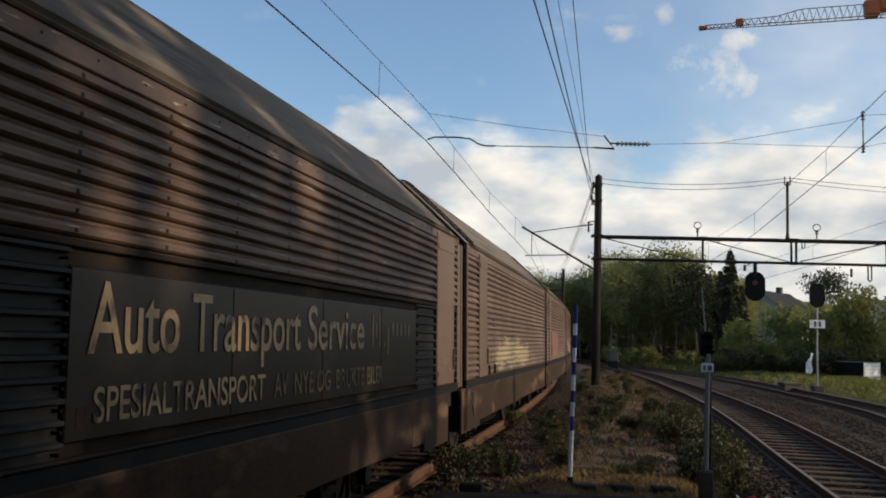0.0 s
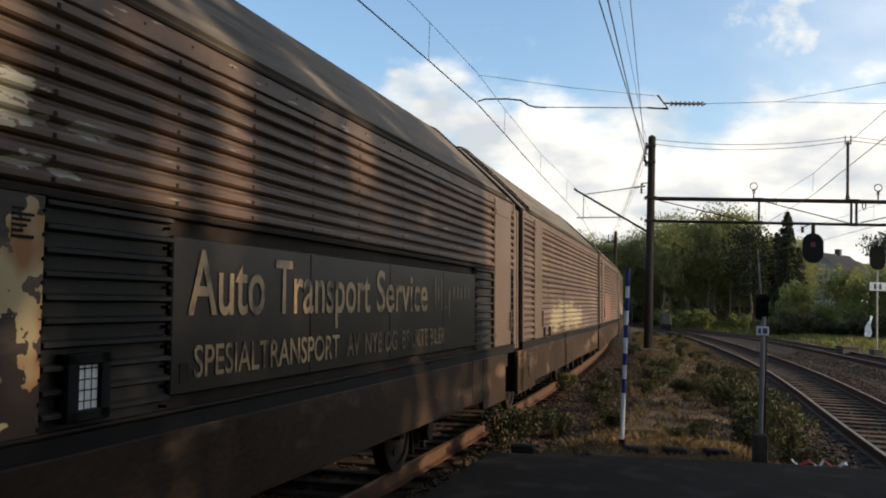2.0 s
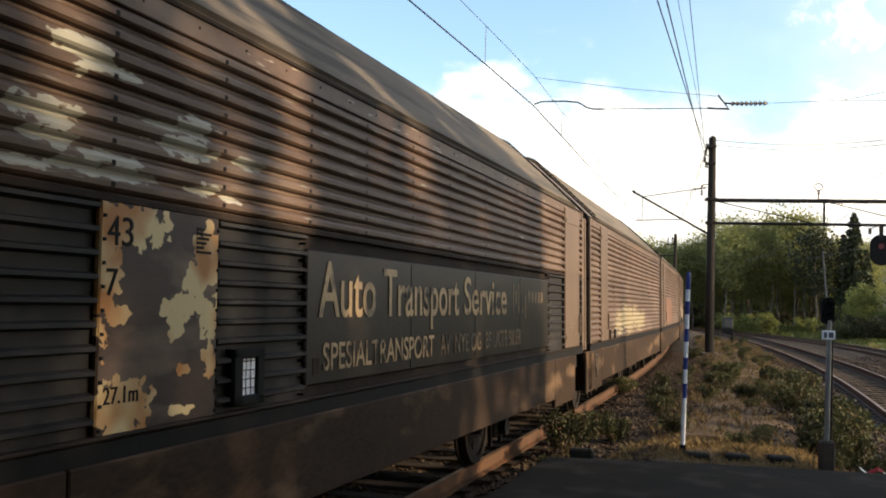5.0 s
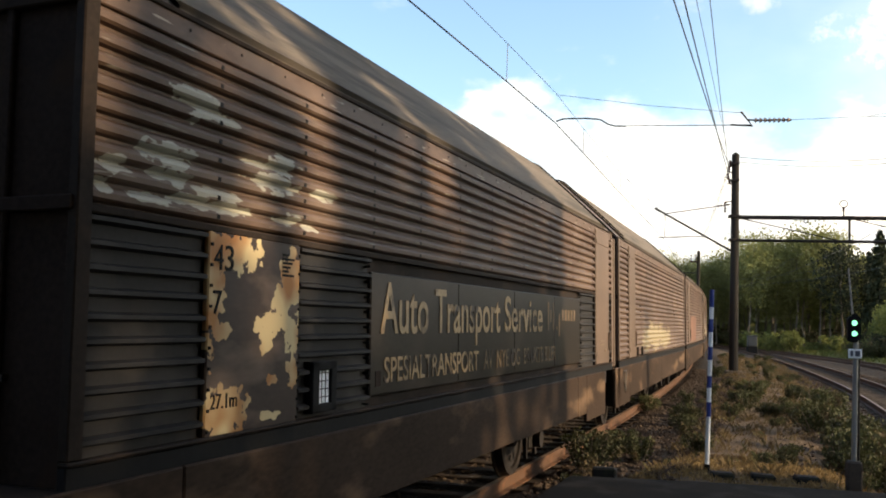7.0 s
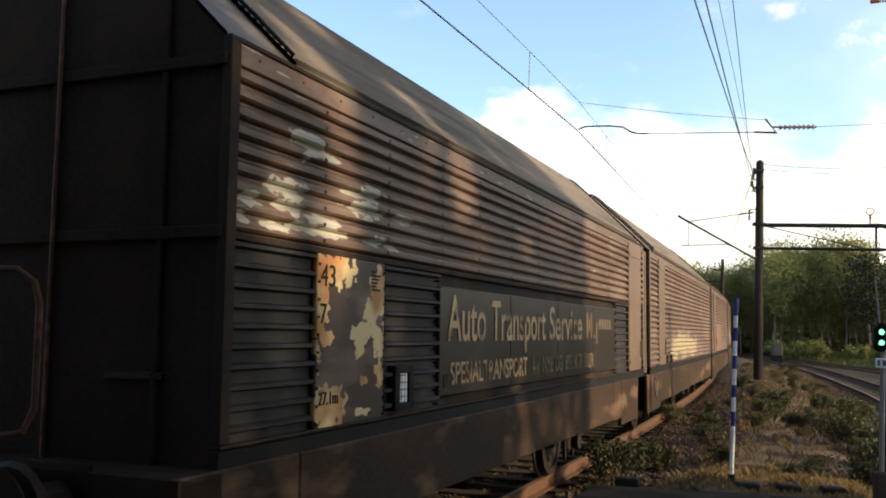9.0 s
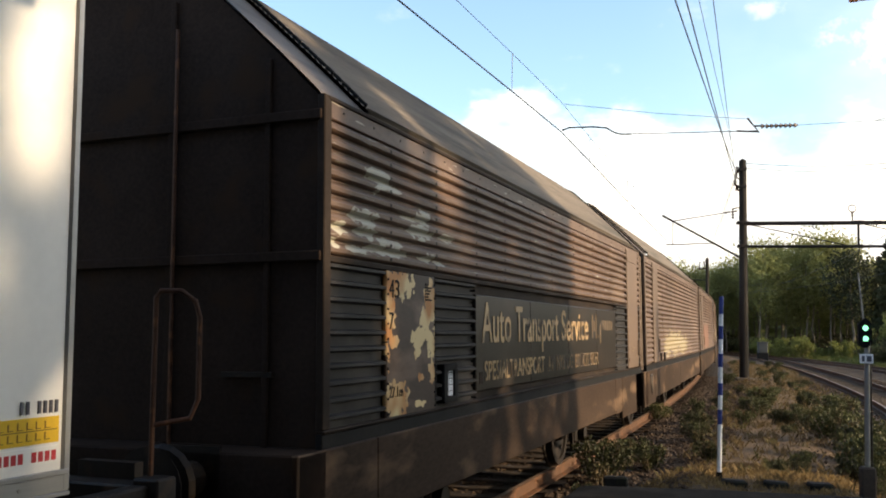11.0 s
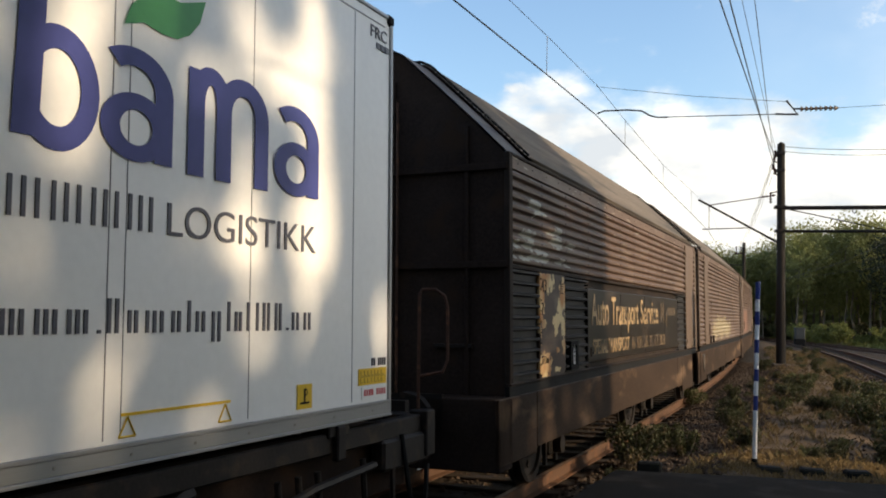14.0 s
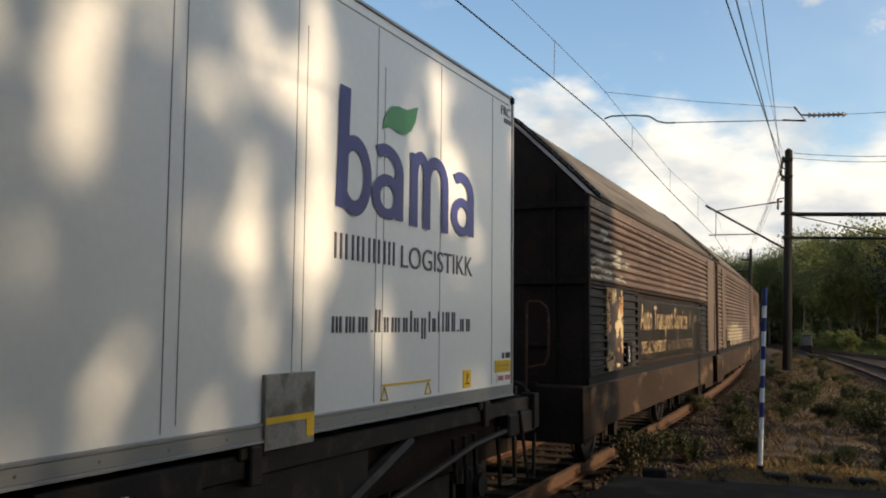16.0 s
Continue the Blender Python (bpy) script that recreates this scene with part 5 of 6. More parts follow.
def make_gantry():
    mx, my = MAST
    t = thing("signal_gantry", "dark steel tube gantry spanning the tracks with hanging fittings", "gantry", pose(mx, my, 0, 0, 0, -5))
    k = 1 / math.cos(radians(5))

    def X(x):
        return (x - mx) * k * 0.985
    for z, r in ((6.42, 0.085), (5.47, 0.06)):
        part("beam", tube(B(), (0, 0, z), (X(27.5), 0, z), r, n=12), M["steel"], t, "long horizontal tube")
    for x, dbl in ((10.87, 0), (14.65, 1), (18.55, 1), (22.5, 1)):
        for d in ((-0.10, 0.10) if dbl else (0,)):
            part("upright", box(B(), X(x) + d - 0.04, X(x) + d + 0.04, -0.04, 0.04, 5.42, 6.45), M["steel"], t)
        part("clamp", box(B(), X(x) - 0.2, X(x) + 0.2, -0.11, 0.11, 6.34, 6.51, 0.02), M["steel"], t)
        part("clamp", box(B(), X(x) - 0.16, X(x) + 0.16, -0.09, 0.09, 5.40, 5.54, 0.02), M["steel"], t)
    for a, za, b, zb in ((6.7, 6.36, 10.4, 5.52), (11.0, 6.38, 14.5, 5.52), (14.9, 5.55, 18.4, 6.38), (18.8, 5.55, 22.3, 6.38)):
        part("brace", tube(B(), (X(a), 0, za), (X(b), 0, zb), 0.022), M["steel"], t)
    bm = tube(B(), (X(14.4), 0, 6.45), (X(14.4), 0, 8.9), 0.06)
    for d in (-0.11, 0.11):
        tube(bm, (X(14.4) + d, 0, 8.8), (X(14.4) + d, 0, 9.15), 0.025)
    tube(bm, (X(14.4) - 0.13, 0, 8.8), (X(14.4) + 0.13, 0, 8.8), 0.025)
    tube(bm, (X(14.4), 0, 6.42), (X(14.4), 0, 6.7), 0.12, 0.06)
    part("fork_post", bm, M["steel"], t, "forked post above the beam")
    for x in (10.65, 15.6):
        bm = tube(B(), (X(x), 0, 6.5), (X(x), 0, 6.72), 0.03)
        insulator(bm, (X(x), 0, 6.7), (X(x), 0, 6.88), 0.085, 2)
        pts = [(X(x) + 0.15 * math.sin(a) * (1 if a < 5 else 1), 0, 7.0 - 0.14 * math.cos(a)) for a in [i * math.pi / 7 for i in range(15)]]
        pipe(bm, pts, 0.02)
        part("insulator_ring", bm, M["porcelain"], t, "ring clamp on a brown insulator")
    for x, z in ((9.2, 6.25), (11.5, 6.3), (15.05, 6.15)):
        bm = pipe(B(), [(X(x) - 0.06, 0, 6.4), (X(x) - 0.06, 0, z), (X(x), 0, z - 0.06), (X(x) + 0.06, 0, z), (X(x) + 0.06, 0, 6.4 if x > 12 else z + 0.04)], 0.022)
        part("hook", bm, M["steel"], t)
    for x in (17.75, 17.0):
        bm = pipe(B(), [(X(x) - 0.07, 0, 5.45), (X(x) - 0.07, 0, 4.85), (X(x), 0, 4.78), (X(x) + 0.07, 0, 4.85), (X(x) + 0.07, 0, 5.45)], 0.03) if x > 17.5 else tube(B(), (X(x), 0, 5.3), (X(x), 0, 4.95), 0.05)
        part("hanger", bm, M["steel"], t, "looped steel hanger")
    part("pole", tube(B(), (X(27.5), 0, -0.3), (X(27.5), 0, 9), 0.18, 0.15, n=12), M["mast"], t)
    # signal under the beam, seen from behind
    s = thing("hanging_signal", "black round-topped railway signal hung under the gantry", "signal", t.matrix_world @ pose(X(13.05), 0, 0))
    part("bracket", box(B(), -0.07, 0.07, -0.05, 0.05, 4.9, 5.45), M["steel"], s)
    bm = B()
    shield(bm, 0.42, 0.62, 4.47, 0.04)
    box(bm, -0.2, 0.2, 0.0, 0.27, 4.1, 4.85, 0.03)
    part("backboard", bm, M["black"], s, "black rounded backboard")
    part("lens", tube(B(), (0, -0.045, 4.62), (0, -0.02, 4.62), 0.11, n=16), M["red_lamp"], s, "dim red signal lens")
    bm = tube(B(), (-0.42, 0, 5.1), (-0.42, 0, 5.35), 0.06)
    tube(bm, (-0.42, 0, 5.3), (-0.1, 0, 5.46), 0.02)
    part("insulator", bm, M["porcelain"], s)


def shield(bm, w, h, z, d):
    """A board with fully rounded top and bottom, facing y."""
    pts = [(w * math.cos(a), (h - w) * (1 if math.sin(a) >= 0 else -1) + w * math.sin(a)) for a in [radians(i * 15 + 7.5) for i in range(24)]]
    f = bm.faces.new([bm.verts.new((x, -d / 2, z + q)) for x, q in pts])
    g = bmesh.ops.extrude_face_region(bm, geom=[f])
    bmesh.ops.translate(bm, vec=(0, d, 0), verts=[v for v in g["geom"] if isinstance(v, bmesh.types.BMVert)])
    bmesh.ops.recalc_face_normals(bm, faces=bm.faces)


def make_wires():
    # over the train's track
    P = [(-7.1, -12), (-5.2, -4), (-3.35, 4), (-2.1, 9.3), (-1.11, 13.5), (-0.45, 16.4), (0.08, 19.4), (1.15, 25.6), (2.42, 32.6), (3.6, 39.2), (5.5, 52), (7.3, 66), (8.9, 80), (10.2, 95)]
    hz = [6.6, 6.35, 6.2, 6.12, 6.08, 6.05, 6.02, 6.07, 6.3, 6.52, 6.2, 6.1, 6.2, 6.5]
    wire("contact_wire", [(x, y, 5.5) for x, y in P], 0.011, "thin dark contact wire above the train's track")
    t = wire("messenger_wire", [(x, y, z) for (x, y), z in zip(P, hz)], 0.005, "thin sagging messenger wire with droppers")
    for i in (4, 6, 7, 8, 10, 11):
        x, y = P[i]
        part("dropper", tube(B(), (x, y, 5.5), (x, y, hz[i]), 0.005, n=4), M["wire"], t)
    for track, name in ((TRACK_B, "middle"), (TRACK_C, "far")):
        q = [(x + (0.5 if name == "middle" else 0.0), y, h) for x, y, h in track[::16]]
        c = [(x, y, 5.5) for x, y, h in q]
        wire("contact_wire", c, 0.010, f"thin dark contact wire above the {name} track")
        mw = wire("messenger_wire", [(x, y, 6.22 + 0.18 * math.cos(i * 1.1)) for i, (x, y, h) in enumerate(q)], 0.007, f"thin messenger wire above the {name} track")
        for i in range(1, len(q) - 1):
            part("dropper", tube(B(), (*q[i][:2], 5.5), (*q[i][:2], 6.22 + 0.18 * math.cos(i * 1.1)), 0.005, n=4), M["wire"], mw)
    # pull-off span with its insulator
    y = 16.3
    t = thing("span_wire", "thin cross span with a curved steady arm and a ribbed insulator", "wire", group="overhead wires")
    part("steady_arm", pipe(B(), [(-0.43, y, 5.5), (-0.3, y, 5.55), (0.1, y, 5.56), (0.35, y, 5.54), (0.5, y, 5.45), (0.62, y, 5.42), (0.8, y, 5.42)], 0.014), M["steel"], t, "curved dark steady arm")
    part("cross_wire", pipe(B(), [(0.6, y, 5.42), (2.95, y, 5.45)], 0.008), M["wire"], t)
    bm = B()
    insulator(bm, (3.0, y, 5.53), (3.62, y, 5.54), 0.05, 8)
    part("insulator", bm, M["porcelain"], t, "ribbed dark insulator")
    part("link", pipe(B(), [(2.78, y, 5.68), (2.97, y, 5.43), (2.6, y, 5.45)], 0.018), M["steel"], t)
    part("link", pipe(B(), [(2.88, y, 5.54), (3.05, y, 5.53)], 0.015), M["steel"], t)
    for pts in ([(-0.44, y, 5.99), (1.2, y, 5.79), (2.8, y, 5.66)], [(3.6, y, 5.54), (4.86, y, 5.60), (7.22, y, 6.08), (7.48, y, 6.2), (20, y, 6.9)], [(4.86, y, 5.6), (7.49, y, 5.6), (7.95, y, 5.72), (20, y, 6.2)]):
        part("cross_wire", pipe(B(), pts, 0.004), M["wire"], t)
    bm = tube(B(), (7.48, y, 5.58), (7.48, y, 6.22), 0.012)
    insulator(bm, (7.48, y, 6.1), (7.48, y, 6.28), 0.04, 3)
    insulator(bm, (7.48, y, 5.5), (7.48, y, 5.66), 0.04, 3)
    part("hanger", bm, M["porcelain"], t)
    m = thing("catenary_mast", "dark creosoted mast holding the cross span", "mast", pose(20, 16.3, 0))
    part("pole", tube(B(), (0, 0, -0.3), (0, 0, 8.5), 0.18, 0.15, n=12), M["mast"], m)
    # feeders along the line of masts
    mx, my = MAST
    for dx, mz, x0, r in ((-0.26, 8.45, 1.95, 0.016), (-0.30, 8.15, 2.135, 0.016), (-0.22, 8.7, 2.37, 0.007), (-0.24, 7.95, 2.61, 0.010)):
        a = Vector((mx + dx, my, mz + 0.1))
        b = Vector((x0, 18.86, 8.3))
        c = b + (b - a) * 1.6 + Vector((0, 0, 0.35))
        wire("feeder_wire", [a, a.lerp(b, 0.35) - Vector((0, 0, 0.06)), a.lerp(b, 0.7) - Vector((0, 0, 0.04)), b, c], r, "dark feeder cable running along the masts")
        wire("feeder_wire", sag(a, (10.4, 85, mz - 0.3), 0.5), r * 0.8, "dark feeder cable running along the masts")
    for z0, z1, d in ((8.95, 9.1, 0.28), (8.75, 8.95, 0.32)):
        wire("branch_wire", sag((mx, my, z0), (14.36, 38.2, z1), d), 0.012, "slack branch cable above the gantry")
        wire("branch_wire", sag((14.36, 38.2, z1), (27, 37.0, z0 - 0.2), d), 0.012, "slack branch cable above the gantry")
    m = thing("catenary_mast", "distant dark mast beyond the first one", "mast", pose(10.9, 85, 0))
    part("pole", tube(B(), (0, 0, -0.3), (0, 0, 8.6), 0.17, 0.14, n=10), M["mast"], m)
    part("bracket", tube(B(), (0, 0, 6.6), (-2.5, 0, 6.6), 0.05), M["steel"], m)
    bm = B()
    for d in (-0.35, 0.05):
        insulator(bm, (d - 0.3, 0, 7.6), (d - 0.3, 0, 8.3), 0.1, 3)
    tube(bm, (-0.8, 0, 7.6), (0.1, 0, 7.6), 0.05)
    part("insulator", bm, M["porcelain"], m)


make_mast()
make_gantry()
make_wires()


# ---------- trackside things ----------
def make_marker_pole():
    t = thing("marker_pole", "thin snow pole banded in blue and white at the platform end", "marker pole", pose(1.5, 10.79, 0.02, 0.3, 0.9, 0))
    z = 2.33
    for i, h in enumerate((0.20, 0.135, 0.15, 0.165, 0.15, 0.18, 0.135, 0.16, 0.165, 0.64)):
        blue = i % 2 == 0
        part("blue_band" if blue else "white_band", tube(B(), (0, 0, z - h), (0, 0, z), 0.026 if blue else 0.0255, n=12), M["poleblue" if blue else "polewhite"], t, "blue painted band" if blue else "white painted band")
        z -= h
    part("foot", tube(B(), (0, 0, 0.1), (0, 0, 0.36), 0.034, n=10), M["black"], t)


LENS_COVERS = []


def make_dwarf_signal():
    t = thing("dwarf_signal", "slim black two-lens signal on a grey post in a concrete foot", "signal", pose(3.0, 10.51, 0))
    part("footing", box(B(), -0.075, 0.075, -0.075, 0.075, -0.1, 0.54, 0.02), M["foot"], t, "weathered brown concrete foot")
    part("post", tube(B(), (0, 0, 0.5), (0.02, 0, 1.85), 0.029, n=12), M["galv"], t, "grey galvanised post")
    bm = B()
    box(bm, -0.068, 0.068, -0.02, 0.06, 1.82, 2.08, 0.02)
    shield(bm, 0.07, 0.15, 1.955, 0.03)
    head = part("signal_head", bm, M["black"], t, "black rounded signal head")
    for z in (2.02, 1.905):
        bm = B()
        for i in range(9):
            a, b = radians(-10 + i * 22.5), radians(-10 + (i + 1) * 22.5)
            q = [bm.verts.new((0.045 * math.cos(v), -0.02 - d, z + 0.045 * math.sin(v))) for v, d in ((a, 0), (b, 0), (b, 0.06), (a, 0.06))]
            bm.faces.new(q)
        bmesh.ops.solidify(bm, geom=bm.faces[:], thickness=0.004)
        part("hood", bm, M["black"], head)
        part("lens", tube(B(), (0, -0.024, z), (0, -0.012, z), 0.03, n=16), M["green_lamp"], head, "green signal lens")
        # added disc: hides the always-lit lens, then slides off it as the switch-on
        sh = part("added_lens_cover", tube(B(), (0, -0.032, 0), (0, -0.027, 0), 0.037, n=16), M["black"], t, "added black disc that hides the lit lens")
        LENS_COVERS.append((sh, z))
    bm = box(B(), -0.07, 0.07, -0.045, -0.03, 1.64, 1.74, 0.004)
    pl = part("sign_plate", bm, M["polewhite"], t, "small white plate with dark marks")
    bm = box(B(), -0.05, -0.02, -0.047, -0.044, 1.66, 1.72)
    box(bm, 0.0, 0.05, -0.047, -0.044, 1.66, 1.72)
    part("marks", bm, M["grey_ink"], pl)
    part("whip", tube(B(), (0.0, 0.03, 2.05), (-0.05, 0.03, 2.62), 0.012, 0.009, n=8), M["galv"], t, "thin leaning rod")
    part("cable_pipe", tube(B(), (0.055, 0.03, 0.5), (0.06, 0.03, 1.8), 0.012, n=6), M["steel"], t)


def make_far_signal():
    t = thing("main_signal", "black round-ended signal board on a thin pale post", "signal", pose(18.3, 45.05, 0))
    part("post", tube(B(), (0, 0.05, -0.2), (0, 0.05, 4.2), 0.05, n=10), M["galv"], t)
    bm = B()
    shield(bm, 0.38, 0.60, 4.55, 0.04)
    box(bm, -0.18, 0.18, 0.0, 0.25, 4.15, 4.95, 0.03)
    part("backboard", bm, M["black"], t, "black rounded backboard")
    pl = part("sign_plate", box(B(), -0.38, 0.38, -0.03, -0.01, 2.95, 3.35, 0.01), M["polewhite"], t, "pale number plate")
    bm = B()
    for k in (-0.12, 0.12):
        box(bm, k - 0.06, k + 0.06, -0.034, -0.03, 3.02, 3.28)
    part("marks", bm, M["grey_ink"], pl)
    part("footing", box(B(), -0.25, 0.25, -0.2, 0.3, -0.3, 0.15, 0.03), M["kerb"], t)
    c = thing("cable_box", "low grey concrete cable box in the gravel", "cable box", pose(17.0, 45.2, -0.05, 0, 0, 12))
    part("lid", box(B(), -0.5, 0.5, -0.3, 0.3, 0.2, 0.3, 0.02), M["kerb"], c)
    part("body", box(B(), -0.45, 0.45, -0.25, 0.25, -0.2, 0.2, 0.02), M["kerb"], c)


def make_crate():
    t = thing("storage_bin", "low storage bin with a white sunlit end and its shaded side painted black", "storage bin", pose(28.0, 62.5, -0.05, 0, 0, -62))
    # sun and shade are put into the colours: white end, black side
    part("body", box(B(), -1.5, 1.2, -0.8, 0.8, 0, 1.15, 0.03), M["black"], t, "side painted black for its shade")
    for k in range(5):
        part("slat", box(B(), 1.2, 1.25, -0.82, 0.82, 0.03 + k * 0.23, 0.24 + k * 0.23, 0.01), M["polewhite"], t, "white board")
        part("slat", box(B(), -1.2 + 0, 1.2, -0.86, -0.8, 0.03 + k * 0.23, 0.24 + k * 0.23, 0.01), M["black"], t)
    part("lid", box(B(), -1.55, 1.28, -0.88, 0.86, 1.15, 1.2, 0.02), M["plate"], t, "grey lid")


def make_cabinet():
    t = thing("relay_cabinet", "pale grey trackside relay cabinet with a dark base", "cabinet", pose(13.6, 74, -0.1))
    part("body", box(B(), -0.35, 0.35, -0.3, 0.3, 0.5, 1.3, 0.03), M["cabinet"], t)
    part("hood", box(B(), -0.4, 0.4, -0.35, 0.35, 1.28, 1.36, 0.03), M["cabinet"], t)
    part("base", box(B(), -0.38, 0.38, -0.32, 0.32, -0.2, 0.5, 0.02), M["black"], t, "dark base")
    part("door", box(B(), -0.3, 0.3, -0.32, -0.3, 0.55, 1.22, 0.01), M["cabinet"], t)


def make_bits():
    t = thing("plank", "weathered grey timber plank lying on the earth", "plank", pose(2.55, 13.6, ground_height(2.55, 13.6) + 0.02, 0, 1, 6))
    part("board", box(B(), -0.65, 0.65, -0.09, 0.09, -0.03, 0.04, 0.012), M["sleeper"], t)
    t = thing("litter", "crumpled red and white plastic strip on the ground", "litter", pose(3.55, 10.35, 0.18))
    bm = B()
    pr = None
    for i in range(14):
        a = i * 0.9
        p = (-0.25 + i * 0.045, 0.06 * math.sin(a), 0.06 + 0.035 * math.cos(a * 1.7))
        if pr:
            q = [bm.verts.new(v) for v in (pr, p, (p[0] + 0.01, p[1] + 0.06, p[2] + 0.03), (pr[0] + 0.01, pr[1] + 0.06, pr[2] + 0.02))]
            f = bm.faces.new(q)
            f.material_index = i // 3 % 2
        pr = p
    bmesh.ops.solidify(bm, geom=bm.faces[:], thickness=0.004)
    ob = part("strip", bm, M["polewhite"], t)
    ob.data.materials.append(M["red"])


def make_sheet():
    t = thing("plastic_sheet", "white plastic sheet caught upright in the scrub", "sheet", pose(24.2, 61.5, 0.35, 0, 14, 20))
    bm = B()
    grid = [[bm.verts.new((0.45 * i + 0.12 * math.sin(j * 1.9), 0.15 * math.sin(i * 2 + j), 0.45 * j)) for i in range(3)] for j in range(6)]
    for a, b in zip(grid, grid[1:]):
        for i in range(2):
            bm.faces.new((a[i], a[i + 1], b[i + 1], b[i]))
    bmesh.ops.scale(bm, vec=(0.4, 1, 0.62), verts=bm.verts)
    bmesh.ops.solidify(bm, geom=bm.faces[:], thickness=0.01)
    part("film", bm, M["polewhite"], t)


M["green_lamp"] = glow("lit_green_lens", (0.22, 1.0, 0.62), 0.95)
make_marker_pole()
make_dwarf_signal()
make_far_signal()
make_crate()
make_cabinet()
make_bits()
make_sheet()


# ---------- plants ----------
def leaves(bm, centre, radius, count, size, squash=1.0, rs=random):
    for _ in range(count):
        while True:
            p = Vector((rs.uniform(-1, 1), rs.uniform(-1, 1), rs.uniform(-1, 1)))
            if 0.1 < p.length < 1:
                break
        p = Vector(centre) + Vector((p.x * radius, p.y * radius, p.z * radius * squash))
        q = Euler((rs.uniform(0, 6.3), rs.uniform(0, 6.3), rs.uniform(0, 6.3))).to_matrix()
        s = size * rs.uniform(0.6, 1.3)
        vs = [bm.verts.new(p + q @ Vector(c) * s) for c in ((-0.5, -0.3, 0), (0.35, -0.38, 0.12), (0.55, 0.25, 0), (-0.3, 0.42, 0.1))]
        bm.faces.new(vs)


def limb(bm, a, b, r0, r1, bend, rs, n=5):
    a, b = Vector(a), Vector(b)
    pts = [a.lerp(b, i / n) + Vector((rs.uniform(-1, 1), rs.uniform(-1, 1), 0)) * bend * (0 < i < n) for i in range(n + 1)]
    for i in range(n):
        tube(bm, pts[i], pts[i + 1], r0 + (r1 - r0) * i / n, r0 + (r1 - r0) * (i + 1) / n, n=6)
    return pts


def make_tree(label, height, seed, leaf="leaf", crown0=0.35, spread=0.24, clumps=26, per=120, size=0.17, trunk=0.11):
    rs = random.Random(seed)
    t = thing("tree", label, "tree", group="spring trees behind the tracks")
    bt, bl = B(), B()
    pts = limb(bt, (0, 0, -0.3), (rs.uniform(-0.4, 0.4), rs.uniform(-0.4, 0.4), height * 0.93), trunk, 0.02, height * 0.012, rs, 8)
    for i in range(clumps):
        f = crown0 + (1 - crown0) * (i + rs.random()) / clumps
        k = min(7.99, f * 0.93 * 8)
        base = pts[int(k)].lerp(pts[int(k) + 1], k % 1)
        a = i * 2.4 + rs.uniform(-0.5, 0.5)
        w = height * spread * (0.25 + 0.9 * math.sin(math.pi * min(1, (f - crown0) / (1 - crown0) * 0.82 + 0.12))) * rs.uniform(0.55, 1.1)
        tip = base + Vector((math.cos(a) * w, math.sin(a) * w, w * rs.uniform(0.25, 0.7)))
        if i % 2 == 0:
            limb(bt, base, tip, trunk * 0.32 * (1.1 - f), 0.01, 0.06, rs, 3)
        leaves(bl, base.lerp(tip, 0.85), height * 0.105 * rs.uniform(0.7, 1.35), per, size, 0.8, rs)
        leaves(bl, base.lerp(tip, 0.45), height * 0.095, per // 3, size, 0.75, rs)
    part("trunk", bt, M["bark"], t)
    part("crown", bl, M[leaf], t)
    return t


def make_fir(label, height, seed):
    rs = random.Random(seed)
    t = thing("fir_tree", label, "tree", group="dark conifers")
    bt, bl = tube(B(), (0, 0, -0.3), (0, 0, height), 0.16, 0.02, 8), B()
    for i in range(110):
        f = 0.12 + 0.88 * i / 110
        z, w = height * f, height * 0.19 * (1 - f) ** 0.8 * rs.uniform(0.65, 1.15) + 0.12
        a = i * 2.4 + rs.uniform(-0.4, 0.4)
        for k in range(6):
            g = (k + 1) / 6
            c = Vector((math.cos(a) * w * g, math.sin(a) * w * g, z - 0.22 * w * g))
            leaves(bl, c, 0.13 + 0.06 * w, 8, 0.23, 0.7, rs)
    part("trunk", bt, M["bark"], t)
    part("needles", bl, M["leaf_dark"], t)
    return t


def make_bush(label, r, h, seed, leaf="leaf_bush", count=420, size=0.05, name="bush"):
    rs = random.Random(seed)
    t = thing(name, label, "bush", group="low scrub between the tracks" if name == "bush" else "scrub on the far bank")
    bt, bl = B(), B()
    for i in range(16):
        a, w = rs.uniform(0, 6.3), r * rs.uniform(0.2, 0.95)
        tip = Vector((math.cos(a) * w, math.sin(a) * w, h * rs.uniform(0.5, 1.0)))
        limb(bt, (math.cos(a) * 0.1 * r, math.sin(a) * 0.1 * r, -0.05), tip, 0.012 * (1 + h * 0.5), 0.004, 0.06 * r, rs, 3)
        leaves(bl, tip * 0.9, r * 0.26, count // 16, size, h / r * 0.8, rs)
        leaves(bl, tip * 0.5, r * 0.26, count // 32, size, h / r * 0.8, rs)
    part("stem", bt, M["bark"], t)
    part("foliage", bl, M[leaf], t)
    return t


